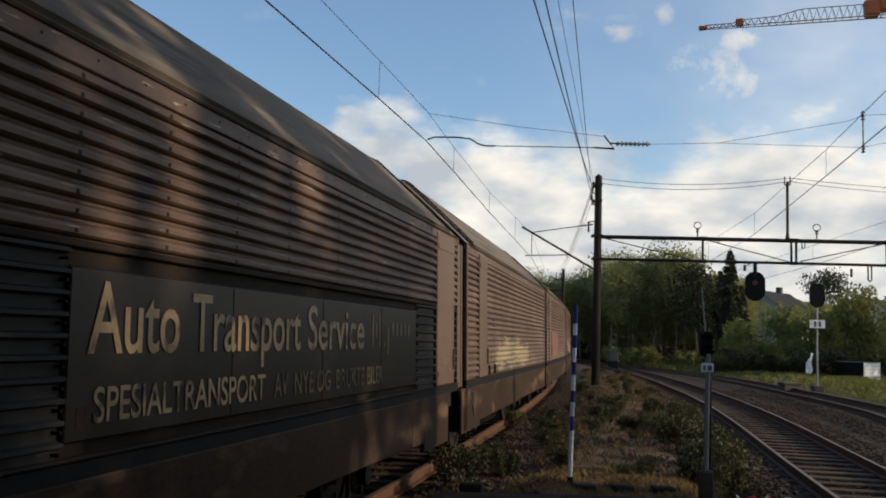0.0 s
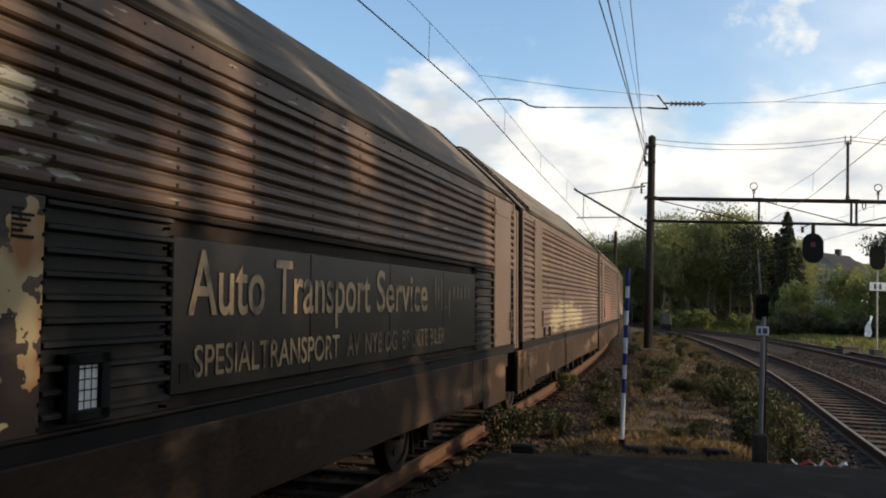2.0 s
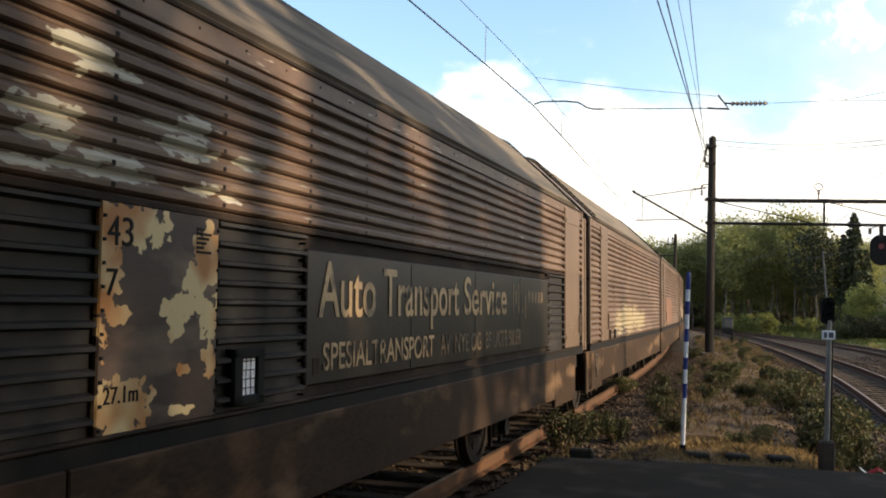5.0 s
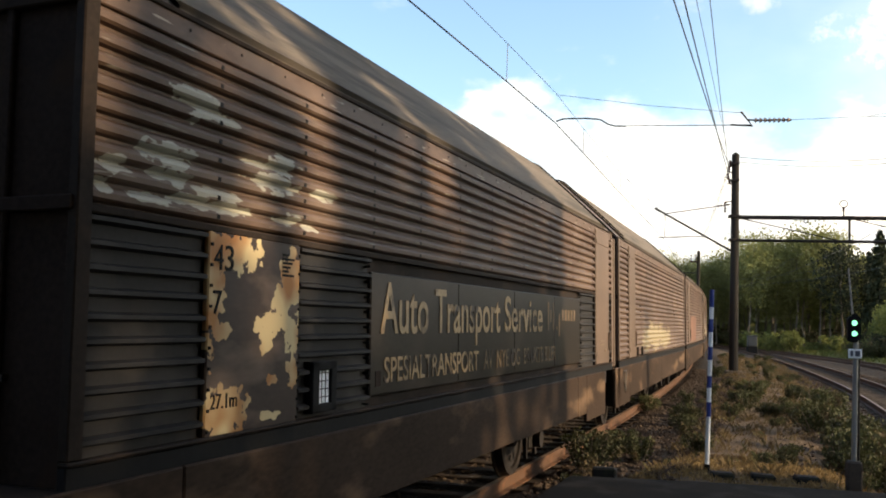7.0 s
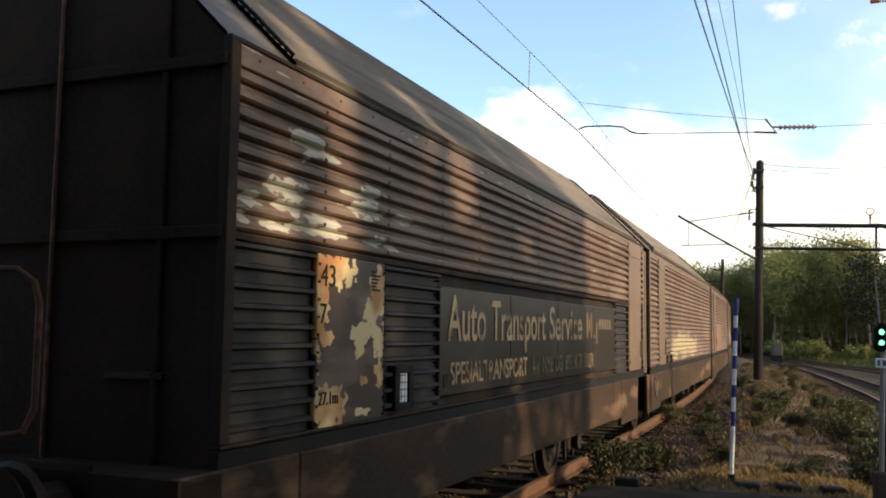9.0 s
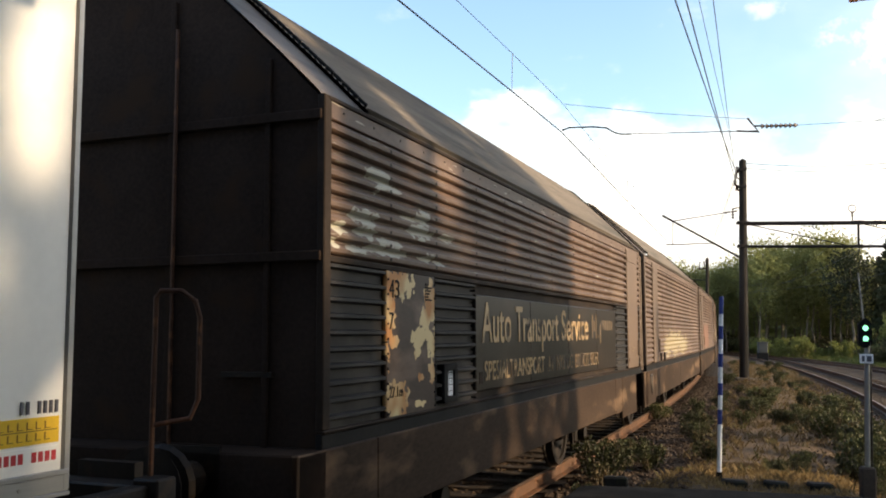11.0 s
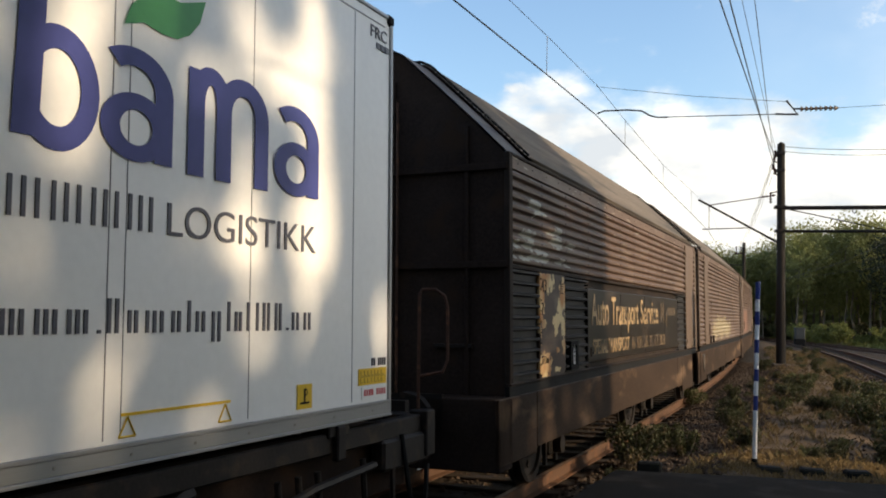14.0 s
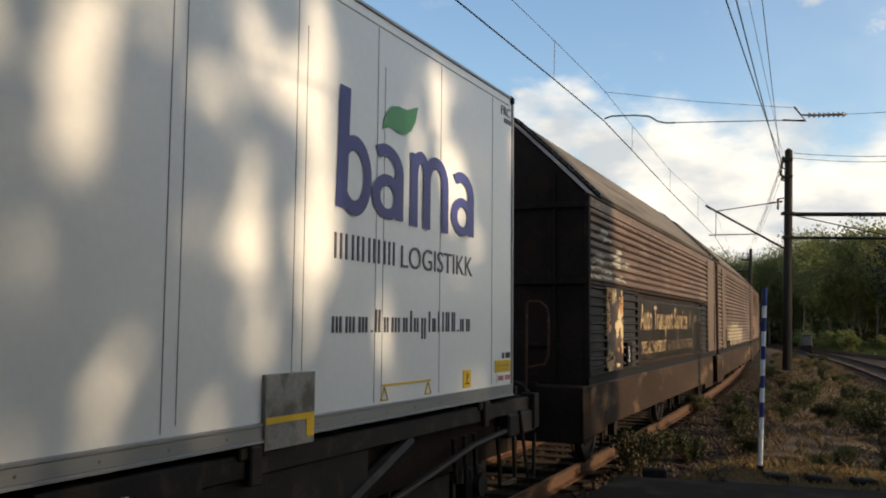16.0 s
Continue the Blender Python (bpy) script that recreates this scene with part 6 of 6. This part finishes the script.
def plant_wood():
    rs = random.Random(5)
    kinds = [make_tree("slender birch in fresh green leaf", 12.5, 1, crown0=0.44), make_tree("slender young birch in thin spring leaf", 11.5, 2, crown0=0.5, spread=0.2), make_tree("broad alder in fresh green leaf", 12.0, 3, crown0=0.38, spread=0.27),
             make_tree("thin-stemmed birch with a light crown", 11.0, 4, crown0=0.5, spread=0.19, clumps=20), make_tree("leafy young ash at the wood's edge", 10.5, 6, crown0=0.34, spread=0.25, clumps=30)]
    spots = []
    for i in range(96):
        row = i % 4
        az = -2 + 20.5 * ((i // 4) + rs.uniform(-0.4, 0.4)) / 24
        d = 92 + row * 6 + rs.uniform(-2.5, 2.5)
        spots.append((az, d))
    for i, (az, d) in enumerate(spots):
        k = i % 5
        s = rs.uniform(0.86, 1.06) * (0.76 + 0.25 * smooth(6, 12, az) - 0.14 * smooth(13.5, 16.5, az))
        m = pose(d * math.sin(radians(az)), d * math.cos(radians(az)), -0.25, 0, 0, rs.uniform(0, 360))
        ob = kinds[k] if i < 5 else copy_thing(kinds[k], m)
        if i < 5:
            ob.matrix_basis = m
        ob.scale = (s, s, s)
    fir = make_fir("tall dark spruce among the birches", 10.7, 8)
    fir.matrix_basis = pose(86 * math.sin(radians(17.3)), 86 * math.cos(radians(17.3)), -0.25)
    for az, d, s in ((18.2, 104, 0.85), (16.75, 90, 0.86), (17.95, 88, 0.72)):
        copy_thing(fir, pose(d * math.sin(radians(az)), d * math.cos(radians(az)), -0.25, 0, 0, az * 40)).scale = (s, s, s)
    pine = make_tree("tall sparse pine with a flat dark crown", 13, 12, "leaf_dark", crown0=0.72, spread=0.20, clumps=14, per=120, size=0.25, trunk=0.16)
    pine.matrix_basis = pose(128 * math.sin(radians(22.7)), 128 * math.cos(radians(22.7)), -0.25)
    dark = make_tree("dark round-headed pine beside the spruce", 10.4, 14, "leaf_dark", crown0=0.4, spread=0.2, clumps=26, per=100, size=0.2, trunk=0.14)
    dark.matrix_basis = pose(88 * math.sin(radians(15.4)), 88 * math.cos(radians(15.4)), -0.25)
    # willow scrub on the bank
    wil = make_bush("tall willow scrub in fresh yellow-green leaf", 2.6, 4.6, 21, "leaf_bright", 2600, 0.16, "shrub")
    lst = [(20.6, 74, 0.7), (22.2, 76, 1.1), (23.4, 78, 1.15), (24.7, 76, 1.15), (26.4, 78, 1.1), (28.0, 74, 1.2), (19.2, 76, 0.55), (21.3, 80, 1.15), (22.8, 84, 1.25), (29.5, 72, 1.1), (25.6, 82, 1.25), (18.2, 78, 0.8), (19.9, 84, 0.65), (17.2, 80, 0.65)]
    for i, (az, d, s) in enumerate(lst):
        m = pose(d * math.sin(radians(az)), d * math.cos(radians(az)), -0.2, 0, 0, i * 77)
        ob = wil if i == 0 else copy_thing(wil, m)
        ob.matrix_basis = m
        s *= (0.72, 1.0, 0.86, 1.08)[i % 4]
        ob.scale = (s, s, s * (1.15, 0.95, 1.05)[i % 3])
    shady = make_bush("dark olive bramble thicket on the bank", 1.9, 1.8, 29, "leaf_bush", 1500, 0.13, "shrub")
    for i in range(16):
        az, d = 16.6 + i * 0.75 + rs.uniform(-0.3, 0.3), 72 + rs.uniform(-3, 2)
        if 23.0 < az < 25.8:
            d += 6
        k = rs.uniform(0.6, 1.15)
        m = pose(d * math.sin(radians(az)), d * math.cos(radians(az)), -0.2, 0, 0, i * 63)
        ob = shady if i == 0 else copy_thing(shady, m)
        ob.matrix_basis = m
        ob.scale = (k * 1.2, k, k)
    low = make_bush("low bright green shrub at the wood's edge", 1.3, 1.5, 23, "leaf_bright", 1200, 0.12, "shrub")
    for i in range(10):
        az = 10.4 + i * 1.15 + rs.uniform(-0.5, 0.5)
        d = 84 - max(0, az - 14) * 1.6 + rs.uniform(-2, 2)
        s = rs.uniform(0.6, 1.25)
        m = pose(d * math.sin(radians(az)), d * math.cos(radians(az)), -0.15, 0, 0, i * 51)
        ob = low if i == 0 else copy_thing(low, m)
        ob.matrix_basis = m
        ob.scale = (s, s, s)


def far_wood():
    """The depth of the wood behind its edge, joined as one mass of small clumps."""
    rs = random.Random(41)
    bm = B()
    verts, faces = [], []
    for _ in range(9000):
        az, d = radians(rs.uniform(-6, 36)), rs.uniform(116, 150)
        p = Vector((d * math.sin(az), d * math.cos(az), rs.uniform(-0.2, 1) ** 2 * 7.5))
        q = Euler((rs.uniform(0, 6.3), rs.uniform(0, 6.3), rs.uniform(0, 6.3))).to_matrix()
        s = rs.uniform(0.9, 2.2)
        k = len(verts)
        verts += [p + q @ Vector(c) * s for c in ((-0.5, -0.4, 0), (0.45, -0.42, 0.1), (0.55, 0.35, 0), (-0.4, 0.48, 0.1))]
        faces.append((k, k + 1, k + 2, k + 3))
    bm.free()
    me = bpy.data.meshes.new("far_wood")
    me.from_pydata(verts, [], faces)
    me.materials.append(M["leaf"])
    tagged(new("far_wood", me), "hazy green depth of the wood behind its edge", "wood", kind="stuff")
    low = make_bush("grey-brown shady undergrowth between the stems", 2.4, 1.7, 27, "leaf_bush", 1100, 0.20, "shrub")
    for i in range(30):
        az = -1 + i * 0.66
        d = 96 + rs.uniform(-3, 6)
        m = pose(d * math.sin(radians(az)), d * math.cos(radians(az)), -0.25, 0, 0, i * 47)
        ob = low if i == 0 else copy_thing(low, m)
        ob.matrix_basis = m
        k = rs.uniform(0.8, 1.3)
        ob.scale = (k, k, k)


def plant_scrub():
    rs = random.Random(9)
    kinds = [make_bush("low dusty green weed bush on bare earth", 0.36, 0.46, 31, count=1000, size=0.034), make_bush("dry brownish weed bush on bare earth", 0.32, 0.40, 32, count=600, size=0.030), make_bush("spreading leafy weed bush beside the rails", 0.48, 0.56, 33, count=1100, size=0.036)]
    spots = SCRUB + [(rs.uniform(0.6, 3.2), rs.uniform(11.5, 60), rs.uniform(0.3, 0.75)) for _ in range(90)]
    n = 0
    for x, y, s in spots:
        if n >= len(SCRUB):
            c = main_line(y)
            x = c[0] + 2.0 + (x - 0.6) * 1.35
        m = pose(x, y, ground_height(x, y) - 0.03, 0, 0, rs.uniform(0, 360))
        k = kinds[n % 3]
        ob = k if n < 3 else copy_thing(k, m)
        ob.matrix_basis = m
        ob.scale = (s, s, s)
        n += 1


SCRUB = [(0.95, 13.9, 0.9), (3.55, 12.3, 1.2), (3.75, 13.0, 1.3), (2.2, 19.0, 1.0), (2.75, 23.5, 1.1), (0.2, 12.6, 1.1), (0.7, 14.6, 0.9), (0.0, 11.2, 0.7), (1.7, 22.4, 0.8), (4.4, 24.0, 1.2), (6.9, 34.5, 1.1), (5.6, 21.9, 1.3), (5.5, 24.4, 1.0), (4.0, 12.6, 1.3), (4.3, 14.9, 1.4), (5.1, 18.2, 1.3), (3.2, 19.4, 0.9), (4.3, 17.1, 1.2), (5.4, 36.3, 1.1), (3.9, 11.5, 1.1), (4.2, 13.6, 1.3), (4.7, 16.4, 1.2), (4.9, 27.5, 1.0), (3.7, 20.8, 0.9)]
plant_wood()
far_wood()
plant_scrub()


# ---------- far houses and crane ----------
def make_house(az, d, w, l, eave, ridge, turn, label):
    t = thing("house", label, "house", pose(d * math.sin(radians(az)), d * math.cos(radians(az)), -0.2, 0, 0, turn))
    part("wall", box(B(), -w / 2, w / 2, -l / 2, l / 2, 0, eave), M["render_white"], t, "pale boarded wall")
    bm = B()
    for y in (-l / 2, l / 2):
        bm.faces.new([bm.verts.new(c) for c in ((-w / 2, y, eave), (w / 2, y, eave), (0, y, ridge - 0.1))])
    part("gable", bm, M["render_white"], t)
    bm = B()
    o = 0.5
    for s in (-1, 1):
        a = [bm.verts.new(c) for c in ((s * (w / 2 + o), -l / 2 - o, eave - o * (ridge - eave) / (w / 2)), (s * (w / 2 + o), l / 2 + o, eave - o * (ridge - eave) / (w / 2)), (0, l / 2 + o, ridge), (0, -l / 2 - o, ridge))]
        bm.faces.new(a)
    bmesh.ops.solidify(bm, geom=bm.faces[:], thickness=0.18)
    rf = part("roof", bm, M["tiles"], t, "dark tiled roof")
    part("chimney", box(B(), -0.3, 0.3, 1.0, 1.6, ridge - 1.2, ridge + 0.6, 0.03), M["tiles"], rf, "dark chimney")
    for x in (-w / 4, w / 4):
        for z in (1.2, eave - 1.9):
            win = part("window", box(B(), x - 0.6, x + 0.6, -l / 2 - 0.06, -l / 2 + 0.02, z, z + 1.3), M["polewhite"], t, "white framed window")
            part("pane", box(B(), x - 0.5, x + 0.5, -l / 2 - 0.075, -l / 2 - 0.06, z + 0.1, z + 1.2), M["glass"], win)


make_house(19.8, 112, 6.5, 8, 6.0, 8.5, -42, "pale wooden house with a dark roof behind the trees")
make_house(26.2, 96, 8, 10, 4.8, 6.8, -50, "dark-roofed house half hidden by scrub")


def make_crane():
    a, b = radians(15.66), radians(25.45)
    tip, root = Vector((131 * math.sin(a), 131 * math.cos(a), 46.6)), Vector((132 * math.sin(b), 132 * math.cos(b), 46.6))
    d = (root - tip).normalized()
    side = Vector((-d.y, d.x, 0))
    L = (root - tip).length
    t = thing("tower_crane", "orange lattice tower crane reaching across the sky", "crane")

    def half(u):
        return 0.28 if u < 4 else 0.55 if u < 10 else 0.75

    def top(u):
        return 0.55 if u < 5 else 0.95 + (u - 5) * 0.03 if u < 10 else 1.1 + min(1, (u - 10) / 3) * 0.75
    for w in (-1, 1):
        bm = tube(B(), tip + side * 0.2 * w, tip + d * 8 + side * 0.55 * w, 0.06, n=5)
        tube(bm, tip + d * 8 + side * 0.55 * w, root + d * 12 + side * 0.7 * w, 0.08, n=5)
        part("lower_chord", bm, M["crane_pale"], t)
    us = [0.3 + i * 0.95 for i in range(int((L + 11) / 0.95))]
    bm = B()
    for u, v in zip(us, us[1:]):
        tube(bm, tip + d * u + Vector((0, 0, top(u))), tip + d * v + Vector((0, 0, top(v))), 0.07, n=5)
    part("upper_chord", bm, M["crane_pale"], t)
    for i, (u, v) in enumerate(zip(us, us[1:])):
        bm = B()
        m = (u + v) / 2
        for w in (-1, 1):
            tube(bm, tip + d * u + side * half(u) * w, tip + d * m + Vector((0, 0, top(m))), 0.035, n=4)
            tube(bm, tip + d * m + Vector((0, 0, top(m))), tip + d * v + side * half(v) * w, 0.035, n=4)
        part("lattice_brace", bm, M["crane_pale"], t)
    q = Matrix.Translation(tip) @ d.to_track_quat("X", "Z").to_matrix().to_4x4()
    for u0, u1, z0, z1 in ((-0.6, 0.6, -0.1, 0.45), (4.4, 5.5, 0.05, 1.1)):
        bm = box(B(), u0, u1, -0.35, 0.35, z0, z1, 0.1)
        bm.transform(q)
        part("trolley", bm, M["crane"], t, "rusty orange jib end")
    bm = box(B(), L - 1.6, L + 0.4, -0.8, 0.8, 0.0, 2.3, 0.3)
    box(bm, L + 0.2, L + 2.5, -0.7, 0.7, 0.6, 3.4, 0.3)
    bm.transform(q)
    part("winch_house", bm, M["crane"], t, "orange winch house")
    base = root + d * 10
    for i, j in ((-1, -1), (-1, 1), (1, -1), (1, 1)):
        part("tower_leg", tube(B(), (base.x + i, base.y + j, -0.3), (base.x + i, base.y + j, 47), 0.12, n=5), M["crane"], t)
    bm = B()
    for k in range(23):
        z = k * 2.0
        pipe(bm, [(base.x - 1, base.y - 1, z), (base.x + 1, base.y - 1, z + 2), (base.x + 1, base.y + 1, z), (base.x - 1, base.y + 1, z + 2), (base.x - 1, base.y - 1, z)], 0.05, 4)
    part("tower_lattice", bm, M["crane"], t)


make_crane()


# ---------- trees beyond the sidings, whose shade falls on the platform ----------
def sun_plane(p, x=19.0):
    k = (x - p[0]) / TO_SUN.x
    return p[1] + TO_SUN.y * k, p[2] + TO_SUN.z * k


GAPS = [((-1.6, 5.1, 2.95), 0.28, 1.05), ((-1.07, 7.0, 3.1), 0.34, 0.40), ((-1.5, 5.95, 1.85), 0.15, 0.42), ((-1.35, 6.75, 3.6), 0.22, 0.5), ((-2.2, 3.35, 2.9), 0.20, 0.5), ((-2.3, 6.2, 4.0), 0.5, 0.2), ((-0.6, 8.6, 1.0), 0.2, 0.25), ((-1.9, 4.45, 2.3), 0.12, 0.5), ((-1.7, 5.0, 0.9), 0.16, 0.25), ((-1.45, 6.35, 3.3), 0.12, 0.5), ((-2.0, 3.9, 3.5), 0.14, 0.4)]
GAPS = [(*sun_plane(p), a, b) for p, a, b in GAPS]


def make_shade_trees():
    rs = random.Random(17)
    for i, yc in enumerate((6.2, 2.2, -2.2, -7.0, -12.5, -19.0, -26.0)):
        t = thing("tree", "dense tall maple beyond the sidings", "tree", group="shade trees by the sidings")
        bt, bl = B(), B()
        limb(bt, (19, yc, -0.4), (19 + rs.uniform(-0.5, 0.5), yc, 14), 0.28, 0.05, 0.15, rs, 6)
        verts, faces = [], []
        n = 4800 if i < 4 else 3600
        for _ in range(n):
            p = Vector((rs.uniform(16.6, 21.4), yc + rs.uniform(-3.1, 3.1) if i else yc + rs.uniform(-3.0, 3.3), rs.uniform(2.2, 16.8)))
            y, z = sun_plane(p)
            if any(((y - gy) / a) ** 2 + ((z - gz) / b) ** 2 < 1 for gy, gz, a, b in GAPS):
                continue
            if y > 9.3 + 0.35 * noise.noise((z * 0.9, 0, 7)):
                continue
            q = Euler((rs.uniform(0, 6.3), rs.uniform(0, 6.3), rs.uniform(0, 6.3))).to_matrix()
            s = rs.uniform(0.24, 0.44)
            k = len(verts)
            verts += [p + q @ Vector(c) * s for c in ((-0.5, -0.4, 0), (0.45, -0.42, 0.1), (0.55, 0.35, 0), (-0.4, 0.48, 0.1))]
            faces.append((k, k + 1, k + 2, k + 3))
        part("trunk", bt, M["bark"], t)
        me = bpy.data.meshes.new("crown")
        me.from_pydata(verts, [], faces)
        me.materials.append(M["leaf_shade"])
        cr = new("crown", me)
        cr.parent = t
        bl.free()


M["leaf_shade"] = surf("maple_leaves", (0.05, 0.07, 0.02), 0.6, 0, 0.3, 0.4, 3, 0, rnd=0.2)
make_shade_trees()


def close_behind():
    # unseen walls and roof, added to keep sky light off train and platform
    t = thing("station_building", "unseen plain brick walls and roof added to block sky light", "building", kind="structure")
    part("wall", box(B(), -3.5, 24, -15.3, -15.0, -0.3, 9.0), M["brick_plain"], t)
    part("wall", box(B(), -12, -8.2, -15.3, -15.0, -0.3, 9.0), M["brick_plain"], t)
    part("roof", box(B(), -1.9, 1.5, -15.0, 3.0, 4.4, 4.55), M["tiles"], t, "unseen flat roof added to shade platform and train")


M["brick_plain"] = surf("dark_red_brick", (0.10, 0.05, 0.038), 0.85, 0, 0.25, 2, 30, 0.2, 0.006)
close_behind()


# ---------- ballast and dry grass ----------
def scatter_stones(name, label, count, where, lo, hi, seed, material):
    rs = np.random.default_rng(seed)
    base = np.array([(1, 0, 0), (-1, 0, 0), (0, 1, 0), (0, -1, 0), (0, 0, 0.7), (0, 0, -0.7), (0.7, 0.7, 0.1), (-0.7, 0.6, 0.2)])
    tris = [(0, 6, 4), (6, 2, 4), (2, 7, 4), (7, 1, 4), (1, 3, 4), (3, 0, 4), (0, 5, 6), (6, 5, 2), (2, 5, 7), (7, 5, 1), (1, 5, 3), (3, 5, 0)]
    verts, faces = [], []
    for _ in range(count):
        x, y = where(rs)
        z = ground_height(x, y)
        s = rs.uniform(lo, hi)
        a = rs.uniform(0, 6.3)
        v = base * (s * rs.uniform(0.7, 1.3, (8, 3)))
        c, d = math.cos(a), math.sin(a)
        k = len(verts)
        verts += [(x + p[0] * c - p[1] * d, y + p[0] * d + p[1] * c, z + p[2] + s * 0.25) for p in v]
        faces += [tuple(k + i for i in f) for f in tris]
    me = bpy.data.meshes.new(name)
    me.from_pydata(verts, [], faces)
    me.materials.append(material)
    tagged(new(name, me), label, "ballast", kind="stuff")


def beside(line, lo, hi, y0, y1):
    pick = [q for q in line if y0 < q[1] < y1]

    def f(rs):
        x, y, h = pick[int(rs.integers(len(pick)))]
        w, e = rs.uniform(lo, hi), rs.uniform(-0.33, 0.33)
        return x + math.cos(h) * w + math.sin(h) * e, y - math.sin(h) * w + math.cos(h) * e
    return f


scatter_stones("ballast_stones", "brown angular ballast beside the train's track", 10500, beside(TRACK_A, 0.9, 2.9, 7, 44), 0.022, 0.05, 1, M["stone"])
scatter_stones("ballast_stones", "brown angular ballast between the sleepers", 2600, beside(TRACK_A, -0.9, 0.9, 7, 26), 0.022, 0.045, 2, M["stone"])
scatter_stones("ballast_stones", "brown angular ballast along the middle track", 9500, beside(TRACK_B, -2.4, 3.6, 11, 46), 0.022, 0.05, 3, M["stone"])
scatter_stones("pebbles", "scattered pebbles on the worn earth strip", 1600, beside(TRACK_A, 2.4, 5.6, 10.6, 40), 0.01, 0.03, 4, M["stone"])


def grass_tufts(name, label, count, where, h0, h1, seed, material, blades=9):
    rs = np.random.default_rng(seed)
    verts, faces = [], []
    for _ in range(count):
        x, y = where(rs)
        z = ground_height(x, y) - 0.01
        for _ in range(blades):
            a, h, w, o = rs.uniform(0, 6.3), rs.uniform(h0, h1), rs.uniform(0.004, 0.009) * (1 + y / 40), rs.uniform(0.2, 0.9)
            px, py = x + rs.normal(0, 0.05), y + rs.normal(0, 0.05)
            c, s = math.cos(a), math.sin(a)
            k = len(verts)
            verts += [(px - s * w, py + c * w, z), (px + s * w, py - c * w, z), (px + c * h * o * 0.35, py + s * h * o * 0.35, z + h * 0.65), (px + c * h * o, py + s * h * o, z + h)]
            faces += [(k, k + 1, k + 2), (k + 2, k + 3, k)]
    me = bpy.data.meshes.new(name)
    me.from_pydata(verts, [], faces)
    me.materials.append(material)
    tagged(new(name, me), label, "grass", kind="stuff")


M["straw"] = surf("dry_straw_grass", (0.13, 0.09, 0.045), 0.8, 0, 0.35, 2, 12, 0, second=(0.07, 0.065, 0.025), amount=0.4, transmit=0.25)
grass_tufts("dry_grass", "dry straw-coloured grass on the worn earth", 1500, beside(TRACK_A, 2.3, 5.5, 11.6, 62), 0.03, 0.16, 11, M["straw"])
M["dead_grass"] = surf("bleached_dead_grass", (0.23, 0.155, 0.07), 0.85, 0, 0.3, 3, 14, 0, second=(0.12, 0.085, 0.04), amount=0.4, transmit=0.2)
grass_tufts("dead_grass", "flat bleached grass along the platform's end", 900, beside(TRACK_A, 2.2, 5.2, 10.6, 12.4), 0.02, 0.07, 13, M["dead_grass"])
grass_tufts("bank_grass", "rough green and yellow grass on the far bank", 5200, beside(TRACK_C, 2.6, 17, 30, 98), 0.12, 0.38, 12, M["grass"], 7)


# ---------- what moves ----------
def motions():
    first = PROGRESS[0][1]
    for ob, length, shift, wheels in TRAIN:
        drop = pose(-0.04, 0, -0.01) if ob.name.startswith("cargo") else pose(0, 0, 0)
        walk(ob, [(t, chord(s + shift, length) @ drop) for t, s in PROGRESS])
        for w, y, r in wheels:
            walk(w, [(t, pose(0, y, r, -math.degrees((s - first) / r))) for t, s in PROGRESS])
    for i, (blind, zz) in enumerate(LENS_COVERS):
        off = zz + (0.068 if i == 0 else -0.062)
        walk(blind, [(0.0, pose(0, 0, zz)), (5.6, pose(0, 0, zz)), (5.8, pose(0, 0, off)), (16.0, pose(0, 0, off))])


motions()
